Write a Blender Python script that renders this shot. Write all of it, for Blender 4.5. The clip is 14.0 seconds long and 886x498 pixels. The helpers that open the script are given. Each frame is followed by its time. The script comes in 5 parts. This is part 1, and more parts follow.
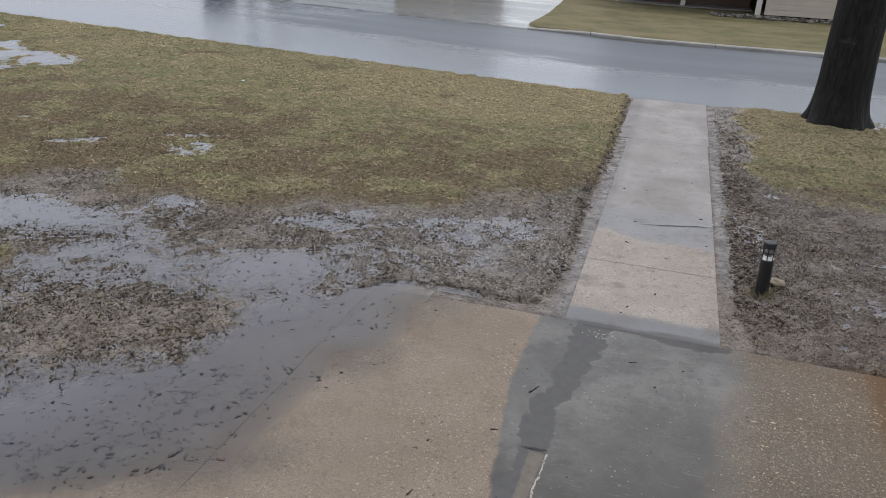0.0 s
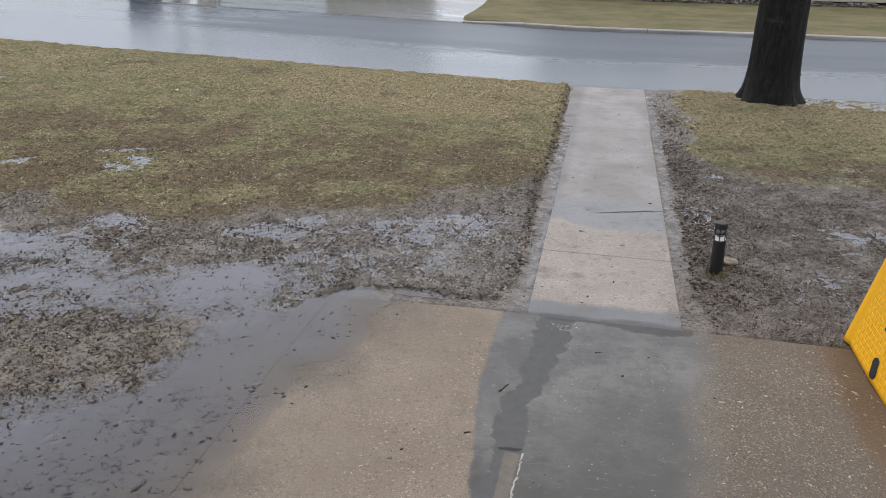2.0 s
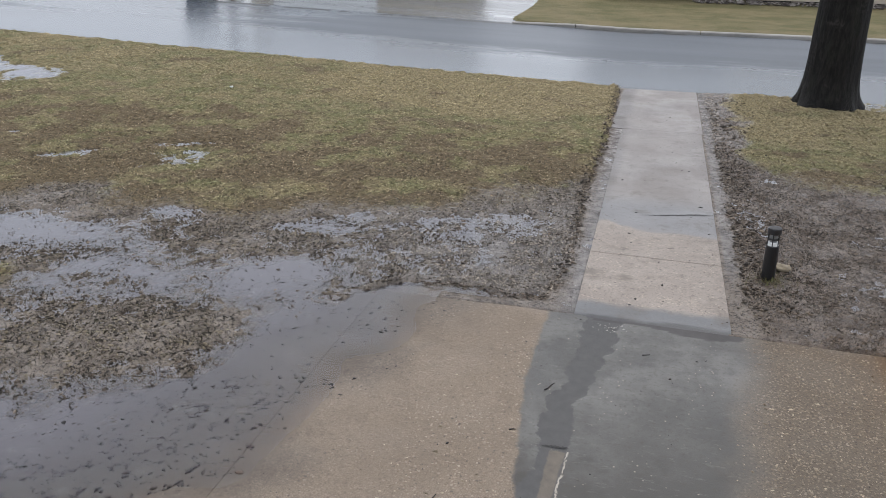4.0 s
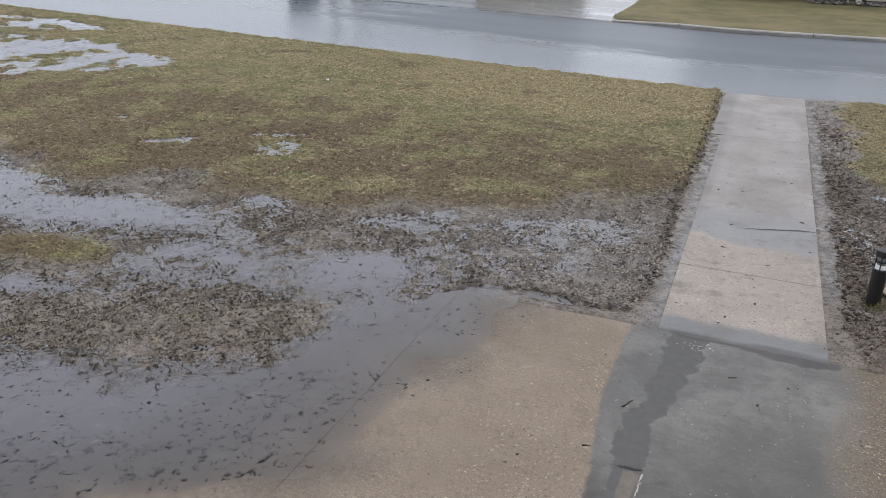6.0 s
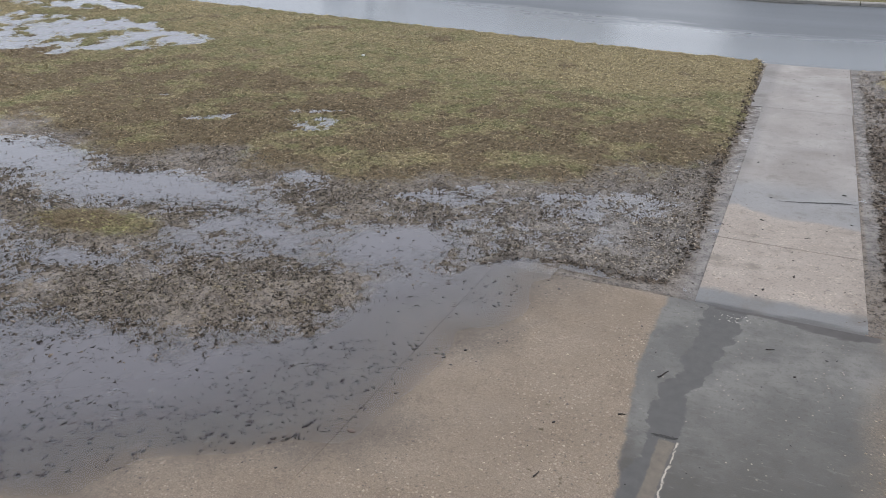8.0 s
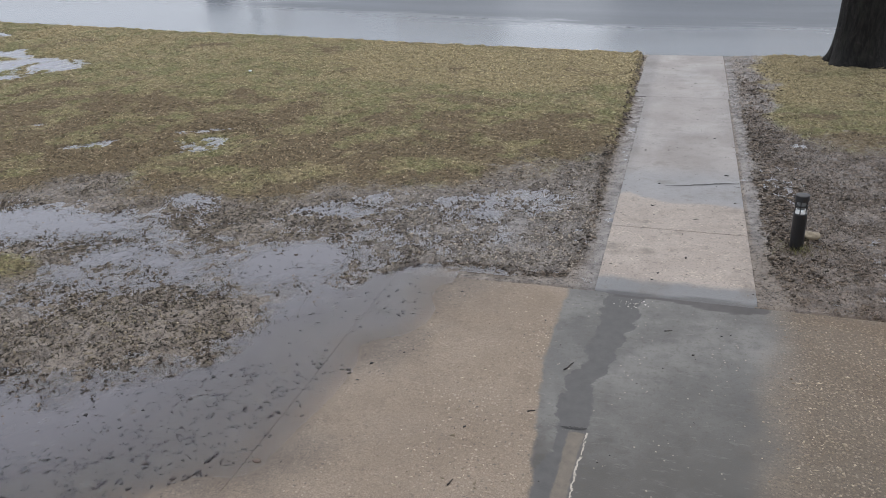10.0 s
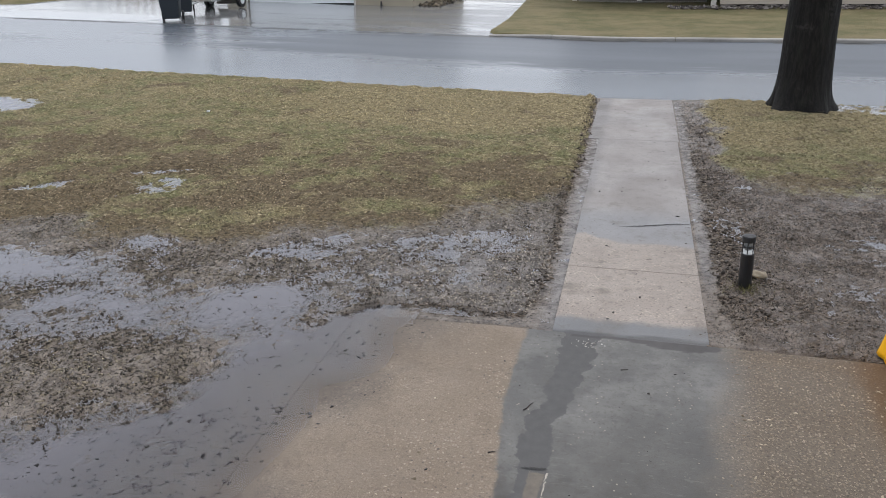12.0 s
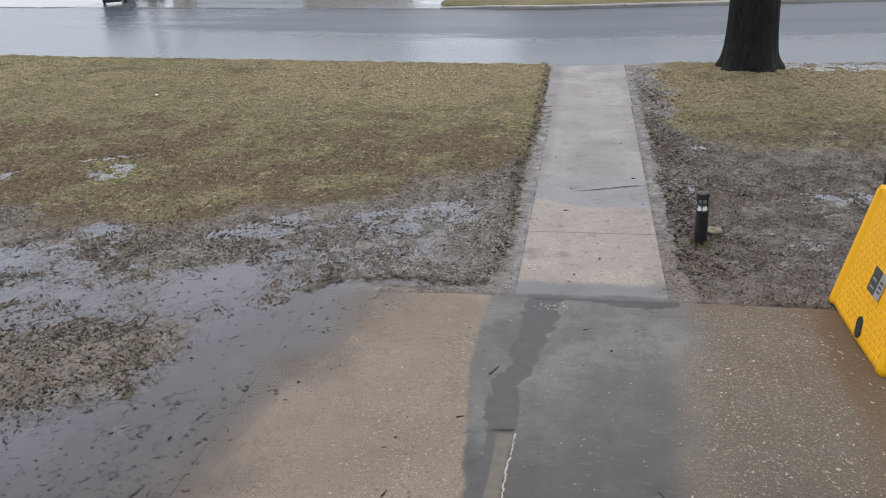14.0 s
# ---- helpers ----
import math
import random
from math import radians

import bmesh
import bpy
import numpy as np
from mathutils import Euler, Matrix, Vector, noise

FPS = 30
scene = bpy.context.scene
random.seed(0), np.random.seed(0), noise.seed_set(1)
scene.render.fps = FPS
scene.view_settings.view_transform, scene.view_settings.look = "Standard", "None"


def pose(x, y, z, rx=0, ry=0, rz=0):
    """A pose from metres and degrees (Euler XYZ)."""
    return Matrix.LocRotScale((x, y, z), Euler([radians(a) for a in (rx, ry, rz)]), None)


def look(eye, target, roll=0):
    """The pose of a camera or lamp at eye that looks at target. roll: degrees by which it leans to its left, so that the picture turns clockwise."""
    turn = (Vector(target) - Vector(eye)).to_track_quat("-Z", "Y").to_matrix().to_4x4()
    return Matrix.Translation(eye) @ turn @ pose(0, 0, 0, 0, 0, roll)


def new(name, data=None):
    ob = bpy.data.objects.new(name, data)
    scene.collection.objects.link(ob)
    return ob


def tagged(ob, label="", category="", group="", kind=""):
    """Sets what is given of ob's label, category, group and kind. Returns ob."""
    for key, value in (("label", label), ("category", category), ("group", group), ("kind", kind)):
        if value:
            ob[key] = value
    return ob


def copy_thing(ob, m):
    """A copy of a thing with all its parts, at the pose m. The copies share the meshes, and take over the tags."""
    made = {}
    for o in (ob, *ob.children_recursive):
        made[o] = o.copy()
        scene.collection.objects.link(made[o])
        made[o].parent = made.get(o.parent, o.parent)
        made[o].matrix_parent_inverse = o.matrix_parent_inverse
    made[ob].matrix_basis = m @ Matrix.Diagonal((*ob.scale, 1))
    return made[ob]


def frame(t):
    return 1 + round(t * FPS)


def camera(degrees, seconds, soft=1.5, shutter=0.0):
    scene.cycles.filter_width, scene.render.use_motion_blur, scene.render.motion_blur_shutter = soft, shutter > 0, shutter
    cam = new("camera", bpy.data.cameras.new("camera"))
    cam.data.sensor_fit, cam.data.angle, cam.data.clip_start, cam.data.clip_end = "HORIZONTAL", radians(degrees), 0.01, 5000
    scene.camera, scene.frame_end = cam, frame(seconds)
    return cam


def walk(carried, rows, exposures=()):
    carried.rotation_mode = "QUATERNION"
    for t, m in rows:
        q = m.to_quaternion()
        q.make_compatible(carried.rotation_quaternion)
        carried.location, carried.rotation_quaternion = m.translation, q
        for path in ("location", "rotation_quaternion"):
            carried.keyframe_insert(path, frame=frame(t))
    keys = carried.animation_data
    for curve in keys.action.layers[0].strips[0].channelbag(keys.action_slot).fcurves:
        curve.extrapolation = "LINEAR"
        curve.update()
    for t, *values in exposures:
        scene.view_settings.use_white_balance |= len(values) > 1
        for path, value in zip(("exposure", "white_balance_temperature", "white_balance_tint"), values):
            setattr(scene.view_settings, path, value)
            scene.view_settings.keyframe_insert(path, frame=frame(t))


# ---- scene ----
cam = camera(61.6, 14.0, soft=0.6)
PATH = [
    (0, (0.267, 0.088, 2.154), (-0.252, 1.858, 1.379), 2.9),
    (0.5, (0.164, 0.12, 2.15), (-0.193, 1.923, 1.36), 3.1),
    (1, (0.207, 0.121, 2.165), (-0.151, 1.922, 1.371), 2.3),
    (1.5, (0.224, 0.146, 2.171), (-0.111, 1.954, 1.385), 1.6),
    (2, (0.189, 0.147, 2.155), (-0.193, 1.949, 1.374), 0.7),
    (2.2, (0.181, 0.152, 2.154), (-0.254, 1.939, 1.37), -0.0),
    (4.3, (0.163, 0.08, 2.151), (-0.338, 1.851, 1.37), 1.0),
    (4.5, (0.16, 0.066, 2.15), (-0.351, 1.826, 1.35), 1.2),
    (5, (0.14, 0.051, 2.151), (-0.502, 1.759, 1.334), 0.8),
    (5.5, (0.131, 0.079, 2.185), (-0.607, 1.76, 1.392), 0.7),
    (6, (0.169, 0.166, 2.177), (-0.54, 1.859, 1.381), 1.0),
    (6.2, (0.178, 0.205, 2.137), (-0.497, 1.857, 1.233), 0.8),
    (6.5, (0.173, 0.221, 2.108), (-0.483, 1.799, 1.068), 0.3),
    (6.8, (0.183, 0.182, 2.131), (-0.488, 1.765, 1.109), 0.8),
    (7, (0.141, 0.111, 2.166), (-0.582, 1.711, 1.209), 1.0),
    (7.2, (0.143, 0.094, 2.179), (-0.657, 1.695, 1.286), 0.4),
    (9.3, (0.234, 0.151, 2.181), (-0.463, 1.834, 1.355), -3.2),
    (9.5, (0.231, 0.163, 2.167), (-0.425, 1.86, 1.337), -2.8),
    (10, (0.237, 0.191, 2.155), (-0.331, 1.915, 1.315), -2.3),
    (10.5, (0.238, 0.2, 2.152), (-0.283, 1.926, 1.286), -2.6),
    (11, (0.226, 0.188, 2.152), (-0.268, 1.911, 1.263), -2.3),
    (11.5, (0.221, 0.178, 2.155), (-0.251, 1.898, 1.25), -1.8),
    (11.8, (0.215, 0.146, 2.181), (-0.244, 1.89, 1.315), -1.4),
    (12, (0.242, 0.151, 2.203), (-0.227, 1.944, 1.452), -1.2),
    (12.5, (0.259, 0.148, 2.187), (-0.189, 1.958, 1.463), -3.6),
    (13, (0.262, 0.137, 2.171), (-0.156, 1.95, 1.436), -4.3),
    (13.5, (0.258, 0.133, 2.165), (-0.132, 1.939, 1.4), -3.5),
    (14, (0.259, 0.14, 2.16), (-0.109, 1.931, 1.349), -2.9),
]
walk(cam, [(t, look(e, g, r)) for t, e, g, r in PATH], exposures=[(0, -0.12), (0.5, 0.07), (1.2, 0.02), (2.2, 0.02), (5, 0.0), (14, 0.02)])

# ---- world and light: overcast, rain ----
world = bpy.data.worlds.new("overcast_sky")
scene.world = world
world.use_nodes = True
wn = world.node_tree
wn.nodes.clear()
sky = wn.nodes.new("ShaderNodeTexSky")
sky.sky_type, sky.sun_disc = "NISHITA", False
sky.sun_elevation, sky.sun_rotation = radians(62), radians(0)
sky.air_density, sky.dust_density = 1.0, 4.0
hsv = wn.nodes.new("ShaderNodeHueSaturation")
hsv.inputs["Saturation"].default_value = 0.5
back = wn.nodes.new("ShaderNodeBackground")
back.inputs["Strength"].default_value = 0.245
wout = wn.nodes.new("ShaderNodeOutputWorld")
wn.links.new(sky.outputs[0], hsv.inputs["Color"])
cloud = wn.nodes.new("ShaderNodeMix")
cloud.data_type = "RGBA"
cloud.inputs[0].default_value = 0.6
cloud.inputs[7].default_value = (4.98, 5.2, 5.80, 1)
wn.links.new(hsv.outputs[0], cloud.inputs[6])
wn.links.new(cloud.outputs[2], back.inputs["Color"])
wn.links.new(back.outputs[0], wout.inputs[0])

sun_data = bpy.data.lights.new("sun", "SUN")
sun_data.energy, sun_data.angle, sun_data.color = 0.30, radians(50), (1.0, 0.99, 0.97)
sun = new("sun", sun_data)
sun.matrix_world = look((-6, 16, 34), (0, 0, 0))


# ---- material helpers ----
class Nodes:
    """A small builder for one node material."""

    def __init__(self, name):
        self.mat = bpy.data.materials.new(name)
        self.mat.use_nodes = True
        self.nt = self.mat.node_tree
        self.bsdf = self.nt.nodes["Principled BSDF"]
        self.out = self.nt.nodes["Material Output"]
        self.pos = self.nt.nodes.new("ShaderNodeNewGeometry").outputs["Position"]

    def node(self, kind, **inputs):
        n = self.nt.nodes.new(kind)
        for k, v in inputs.items():
            self.put(n.inputs[k.replace("_", " ")], v)
        return n

    def put(self, socket, v):
        if isinstance(v, bpy.types.NodeSocket):
            self.nt.links.new(v, socket)
        elif isinstance(v, tuple) and len(v) == 3 and socket.type == "RGBA":
            socket.default_value = (*v, 1)
        elif isinstance(v, float) and socket.type == "RGBA":
            socket.default_value = (v, v, v, 1)
        else:
            socket.default_value = v

    def noise(self, scale, detail=4.0, rough=0.6, vec=None):
        return self.node("ShaderNodeTexNoise", Vector=vec or self.pos, Scale=scale, Detail=detail, Roughness=rough).outputs["Fac"]

    def voronoi(self, scale, vec=None, feature="F1", out="Distance", rand=1.0):
        n = self.node("ShaderNodeTexVoronoi", Vector=vec or self.pos, Scale=scale, Randomness=rand)
        n.feature = feature
        return n.outputs[out]

    def ramp(self, fac, a, b, lo=0.0, hi=1.0):
        n = self.nt.nodes.new("ShaderNodeMapRange")
        n.clamp = True
        n.interpolation_type = "SMOOTHSTEP"
        for i, v in enumerate((fac, a, b, lo, hi)):
            self.put(n.inputs[i], v)
        return n.outputs[0]

    def mix(self, fac, a, b):
        n = self.nt.nodes.new("ShaderNodeMix")
        n.data_type = "RGBA"
        self.put(n.inputs[0], fac)
        self.put(n.inputs[6], a)
        self.put(n.inputs[7], b)
        return n.outputs[2]

    def math(self, op, a, b=0.0):
        n = self.nt.nodes.new("ShaderNodeMath")
        n.operation = op
        self.put(n.inputs[0], a)
        self.put(n.inputs[1], b)
        return n.outputs[0]

    def scaled(self, x, y, z):
        n = self.nt.nodes.new("ShaderNodeMapping")
        self.put(n.inputs["Vector"], self.pos)
        n.inputs["Scale"].default_value = (x, y, z)
        return n.outputs[0]

    def attr(self, name):
        n = self.nt.nodes.new("ShaderNodeAttribute")
        n.attribute_name = name
        return n.outputs["Fac"]

    def island(self):
        return self.nt.nodes.new("ShaderNodeNewGeometry").outputs["Random Per Island"]

    def obj_random(self):
        return self.nt.nodes.new("ShaderNodeObjectInfo").outputs["Random"]

    def xyz(self):
        n = self.node("ShaderNodeSeparateXYZ", Vector=self.pos)
        return n.outputs

    def bump(self, height, strength=0.3, dist=0.01):
        n = self.node("ShaderNodeBump", Height=height, Strength=strength, Distance=dist)
        self.put(self.bsdf.inputs["Normal"], n.outputs[0])
        return n.outputs[0]

    def set(self, **inputs):
        for k, v in inputs.items():
            self.put(self.bsdf.inputs[k.replace("_", " ")], v)
        return self.mat


def plain(name, color, rough=0.6, metal=0.0, var=0.25, scale=8.0, bump=0.1, coat=0.0):
    """A painted, plastic or metal surface with two scales of wear."""
    m = Nodes(name)
    dark = tuple(c * (1 - var) for c in color)
    light = tuple(min(1, c * (1 + var * 0.6)) for c in color)
    big = m.ramp(m.noise(scale * 0.25, 5), 0.3, 0.7)
    fine = m.ramp(m.noise(scale * 6, 3), 0.3, 0.7)
    c = m.mix(m.math("MULTIPLY", fine, 0.5), m.mix(big, dark, light), color)
    m.bump(m.noise(scale * 12, 3), bump, 0.004)
    return m.set(Base_Color=c, Roughness=m.ramp(big, 0, 1, rough * 0.85, min(1, rough * 1.15)), Metallic=metal, Coat_Weight=coat, Coat_Roughness=0.1)


def soil_material():
    m = Nodes("wet_soil_and_turf")
    grass, wet = m.attr("grass"), m.attr("wet")
    mid = m.noise(9, 5)
    fine = m.noise(70, 4, 0.7)
    mud = m.mix(m.ramp(mid, 0.3, 0.7), (0.135, 0.108, 0.085), (0.275, 0.229, 0.183))
    mud = m.mix(m.ramp(fine, 0.45, 0.75), mud, (0.250, 0.218, 0.185))
    speck = m.noise(42, 5, 0.75)
    mud = m.mix(m.ramp(speck, 0.50, 0.62), mud, (0.075, 0.061, 0.049))
    east = m.math("MULTIPLY", m.ramp(m.xyz()[0], 0.9, 1.1), 0.55)
    mud = m.mix(east, mud, m.mix(m.ramp(mid, 0.3, 0.7), (0.066, 0.049, 0.038), (0.150, 0.114, 0.090)))
    olive = m.mix(m.ramp(m.noise(3.5, 5), 0.35, 0.65), (0.330, 0.324, 0.156), (0.500, 0.420, 0.238))
    zone = m.math("MULTIPLY", m.math("MULTIPLY", m.ramp(m.xyz()[1], 8.8, 10.0), m.ramp(m.xyz()[0], -5.5, -2.5, 0.15, 1.0)), 0.22)
    straw = m.mix(m.ramp(m.math("ADD", m.noise(0.6, 7, 0.65), zone), 0.52, 0.68), olive, (0.52, 0.43, 0.24))
    straw = m.mix(m.ramp(m.math("ADD", m.noise(1.3, 6, 0.65), m.math("MULTIPLY", m.ramp(m.xyz()[1], 9.6, 7.4), 0.17)), 0.58, 0.68), straw, (0.300, 0.232, 0.145))
    far = m.ramp(m.xyz()[1], 12.0, 19.0)
    straw = m.mix(m.math("MULTIPLY", far, 0.97), straw, m.mix(m.ramp(m.noise(0.45, 8, 0.75), 0.40, 0.60), (0.135, 0.130, 0.062), (0.225, 0.190, 0.105)))
    # Shade between blades and in small pits is put into the turf colour.
    gap_shade = m.mix(m.math("SUBTRACT", 0.72, m.math("MULTIPLY", far, 0.55)), straw, (0.045, 0.037, 0.023))
    turf = m.mix(m.ramp(m.noise(110, 4, 0.75), 0.44, 0.64), gap_shade, straw)
    pit_shade = m.math("MULTIPLY", m.ramp(m.noise(24, 4, 0.7), 0.52, 0.60), m.ramp(far, 0.0, 1.0, 0.60, 0.1))
    turf = m.mix(pit_shade, turf, (0.036, 0.029, 0.019))
    edge = m.math("ADD", grass, m.math("MULTIPLY", m.math("SUBTRACT", mid, 0.5), 0.7))
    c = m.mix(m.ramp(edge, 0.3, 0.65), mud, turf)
    silt = m.mix(m.ramp(mid, 0.35, 0.65), (0.165, 0.151, 0.140), (0.300, 0.274, 0.252))
    silt = m.mix(m.ramp(m.noise(30, 5, 0.75), 0.52, 0.64), silt, (0.115, 0.103, 0.094))
    c = m.mix(m.attr("border"), c, silt)
    film = m.ramp(m.math("ADD", wet, m.math("MULTIPLY", m.math("SUBTRACT", mid, 0.5), 0.9)), 0.35, 0.75)
    m.bump(m.math("ADD", fine, m.math("MULTIPLY", m.noise(200, 2), 0.4)), 0.9, 0.02)
    return m.set(Base_Color=c, Roughness=m.ramp(film, 0, 1, 0.85, 0.22), Specular_IOR_Level=m.ramp(film, 0, 1, 0.12, 0.5))


def aggregate_material():
    """Exposed-aggregate concrete with a grey cement coat where attribute cem > 0, wet where chan > 0."""
    m = Nodes("exposed_aggregate_concrete")
    wob = m.math("MULTIPLY", m.math("SUBTRACT", m.noise(5, 6, 0.7), 0.5), 0.10)
    soft = m.math("MULTIPLY", m.math("SUBTRACT", m.noise(2.2, 5, 0.6), 0.5), 0.30)
    warp = m.node("ShaderNodeTexNoise", Vector=m.pos, Scale=40.0, Detail=2.0).outputs["Color"]
    push = m.node("ShaderNodeVectorMath")
    push.operation = "MULTIPLY_ADD"
    m.put(push.inputs[0], warp)
    push.inputs[1].default_value = (0.016, 0.016, 0.016)
    m.put(push.inputs[2], m.pos)
    wpos = push.outputs[0]
    pebble = m.voronoi(70, wpos)
    tone = m.voronoi(70, wpos, out="Color")
    sep = m.node("ShaderNodeSeparateColor", Color=tone)
    pick, pick2 = sep.outputs[0], sep.outputs[1]
    body = m.ramp(pebble, 0.30, 0.52, 1.0, 0.0)
    big = m.ramp(m.noise(0.8, 5), 0.3, 0.7)
    fine = m.noise(160, 3, 0.7)
    mortar = m.mix(big, (0.236, 0.187, 0.138), (0.325, 0.262, 0.197))
    mortar = m.mix(m.math("MULTIPLY", m.ramp(m.xyz()[0], 0.6, 1.0), 0.84), mortar, (0.118, 0.099, 0.074))
    mortar = m.mix(m.ramp(fine, 0.35, 0.7), m.mix(0.65, mortar, (0.11, 0.085, 0.064)), mortar)
    grit = m.noise(34, 5, 0.75)
    mortar = m.mix(m.ramp(grit, 0.5, 0.68), mortar, m.mix(0.5, mortar, (0.13, 0.10, 0.075)))
    stone = m.mix(pick2, (0.25, 0.185, 0.125), (0.47, 0.40, 0.31))
    dark_stone = m.mix(m.ramp(pick, 0.07, 0.09), (0.05, 0.045, 0.04), stone)
    show = m.math("MULTIPLY", body, m.ramp(pick, 0.30, 0.55, 1.0, 0.0))
    mottle = m.math("MULTIPLY", m.ramp(m.noise(4.2, 7, 0.72), 0.50, 0.66), 0.45)
    mortar = m.mix(mottle, mortar, m.mix(0.6, mortar, (0.120, 0.090, 0.066)))
    agg = m.mix(m.math("MULTIPLY", show, m.math("MAXIMUM", m.ramp(m.noise(1.9, 6, 0.65), 0.42, 0.62, 0.08, 0.70), m.math("MAXIMUM", m.ramp(m.xyz()[0], 0.5, 0.8, 0.0, 0.45), m.math("MULTIPLY", m.ramp(m.xyz()[0], -1.0, -0.45, 0.0, 0.45), m.ramp(m.xyz()[1], 3.9, 2.9))))), mortar, dark_stone)
    east = m.ramp(m.xyz()[0], 0.5, 0.85, 0.30, 0.80)
    agg = m.mix(m.math("MULTIPLY", m.ramp(m.noise(62, 3, 0.7), 0.53, 0.63), east), agg, m.mix(0.75, agg, (0.050, 0.042, 0.032)))
    agg = m.mix(m.math("MULTIPLY", m.ramp(m.noise(85, 3, 0.7), 0.57, 0.66), east), agg, (0.330, 0.272, 0.195))
    # Darker towards the near right corner, broken up by noise.
    near_dark = m.math("MULTIPLY", m.math("MULTIPLY", m.ramp(m.xyz()[1], 3.6, 2.2), m.ramp(m.xyz()[0], 0.5, 0.9)), m.ramp(m.noise(1.9, 5), 0.22, 0.55, 0.2, 0.75))
    agg = m.mix(near_dark, agg, m.mix(0.65, agg, (0.060, 0.050, 0.037)))
    # Brown stain and the plate's shade, both put into the colour.
    agg = m.mix(m.ramp(m.math("ADD", m.attr("stain_shade"), soft), 0.35, 0.85), agg, m.mix(0.72, agg, (0.112, 0.064, 0.028)))
    cem = m.math("ADD", m.attr("cem"), wob)
    left = m.ramp(cem, 0.0, 0.03)
    right = m.ramp(m.math("ADD", m.attr("cemr"), soft), -0.10, 0.16)
    coat = m.math("MULTIPLY", left, right)
    cement = m.mix(m.ramp(m.noise(2.3, 6), 0.32, 0.68), (0.104, 0.102, 0.096), (0.168, 0.164, 0.153))
    cement = m.mix(m.ramp(m.noise(7, 6), 0.45, 0.8), cement, (0.090, 0.088, 0.084))
    yy = m.xyz()[1]
    cement = m.mix(m.math("MULTIPLY", m.ramp(yy, 3.8, 2.3), m.ramp(m.noise(1.9, 5), 0.22, 0.52)), cement, (0.068, 0.064, 0.057))
    cement = m.mix(m.math("MULTIPLY", m.ramp(m.noise(38, 5, 0.75), 0.50, 0.66), 0.55), cement, (0.080, 0.072, 0.060))
    cement = m.mix(m.math("MULTIPLY", m.ramp(m.noise(21, 5, 0.75, m.scaled(0.5, 1.6, 1.0)), 0.56, 0.68), 0.3), cement, (0.215, 0.206, 0.190))
    chips = m.math("MULTIPLY", m.ramp(m.voronoi(30), 0.10, 0.17, 1.0, 0.0), m.ramp(m.noise(4, 3), 0.5, 0.6))
    cement = m.mix(m.math("MULTIPLY", chips, 0.6), cement, (0.40, 0.35, 0.28))
    chan_wob = m.math("MULTIPLY", m.math("SUBTRACT", m.noise(13, 6, 0.75), 0.5), 0.09)
    chan = m.ramp(m.math("ADD", m.attr("chan"), chan_wob), 0.0, 0.012)
    cement = m.mix(chan, cement, m.mix(m.noise(20, 4), (0.058, 0.057, 0.056), (0.094, 0.092, 0.088)))
    strip = m.ramp(m.math("ADD", m.attr("strip"), m.math("MULTIPLY", chan_wob, 0.4)), 0.0, 0.012)
    cement = m.mix(strip, cement, m.mix(m.noise(30, 5), (0.085, 0.074, 0.060), (0.180, 0.152, 0.122)))
    rim = m.ramp(m.math("ABSOLUTE", m.math("ADD", m.attr("rim"), m.math("MULTIPLY", chan_wob, 0.5))), 0.002, 0.006, 1.0, 0.0)
    cement = m.mix(m.math("MULTIPLY", rim, m.ramp(m.noise(24, 3), 0.30, 0.46)), cement, (0.38, 0.345, 0.29))
    c = m.mix(coat, agg, cement)
    c = m.mix(m.ramp(m.attr("soak"), 0.0, 1.0), c, m.mix(0.80, c, (0.052, 0.048, 0.047)))
    bare = m.math("SUBTRACT", 1.0, coat)
    h = m.math("ADD", m.math("MULTIPLY", show, bare), m.math("MULTIPLY", fine, 0.5))
    h = m.math("MULTIPLY", h, m.ramp(m.attr("soak"), 0.0, 0.7, 1.0, 0.0))
    m.bump(h, 0.45, 0.006)
    rough = m.mix(coat, m.ramp(m.noise(3, 4), 0.3, 0.7, 0.60, 0.80), m.ramp(m.noise(1.7, 5), 0.35, 0.65, 0.52, 0.75))
    rough = m.mix(chan, rough, 0.6)
    return m.set(Base_Color=c, Roughness=rough, Specular_IOR_Level=0.30)


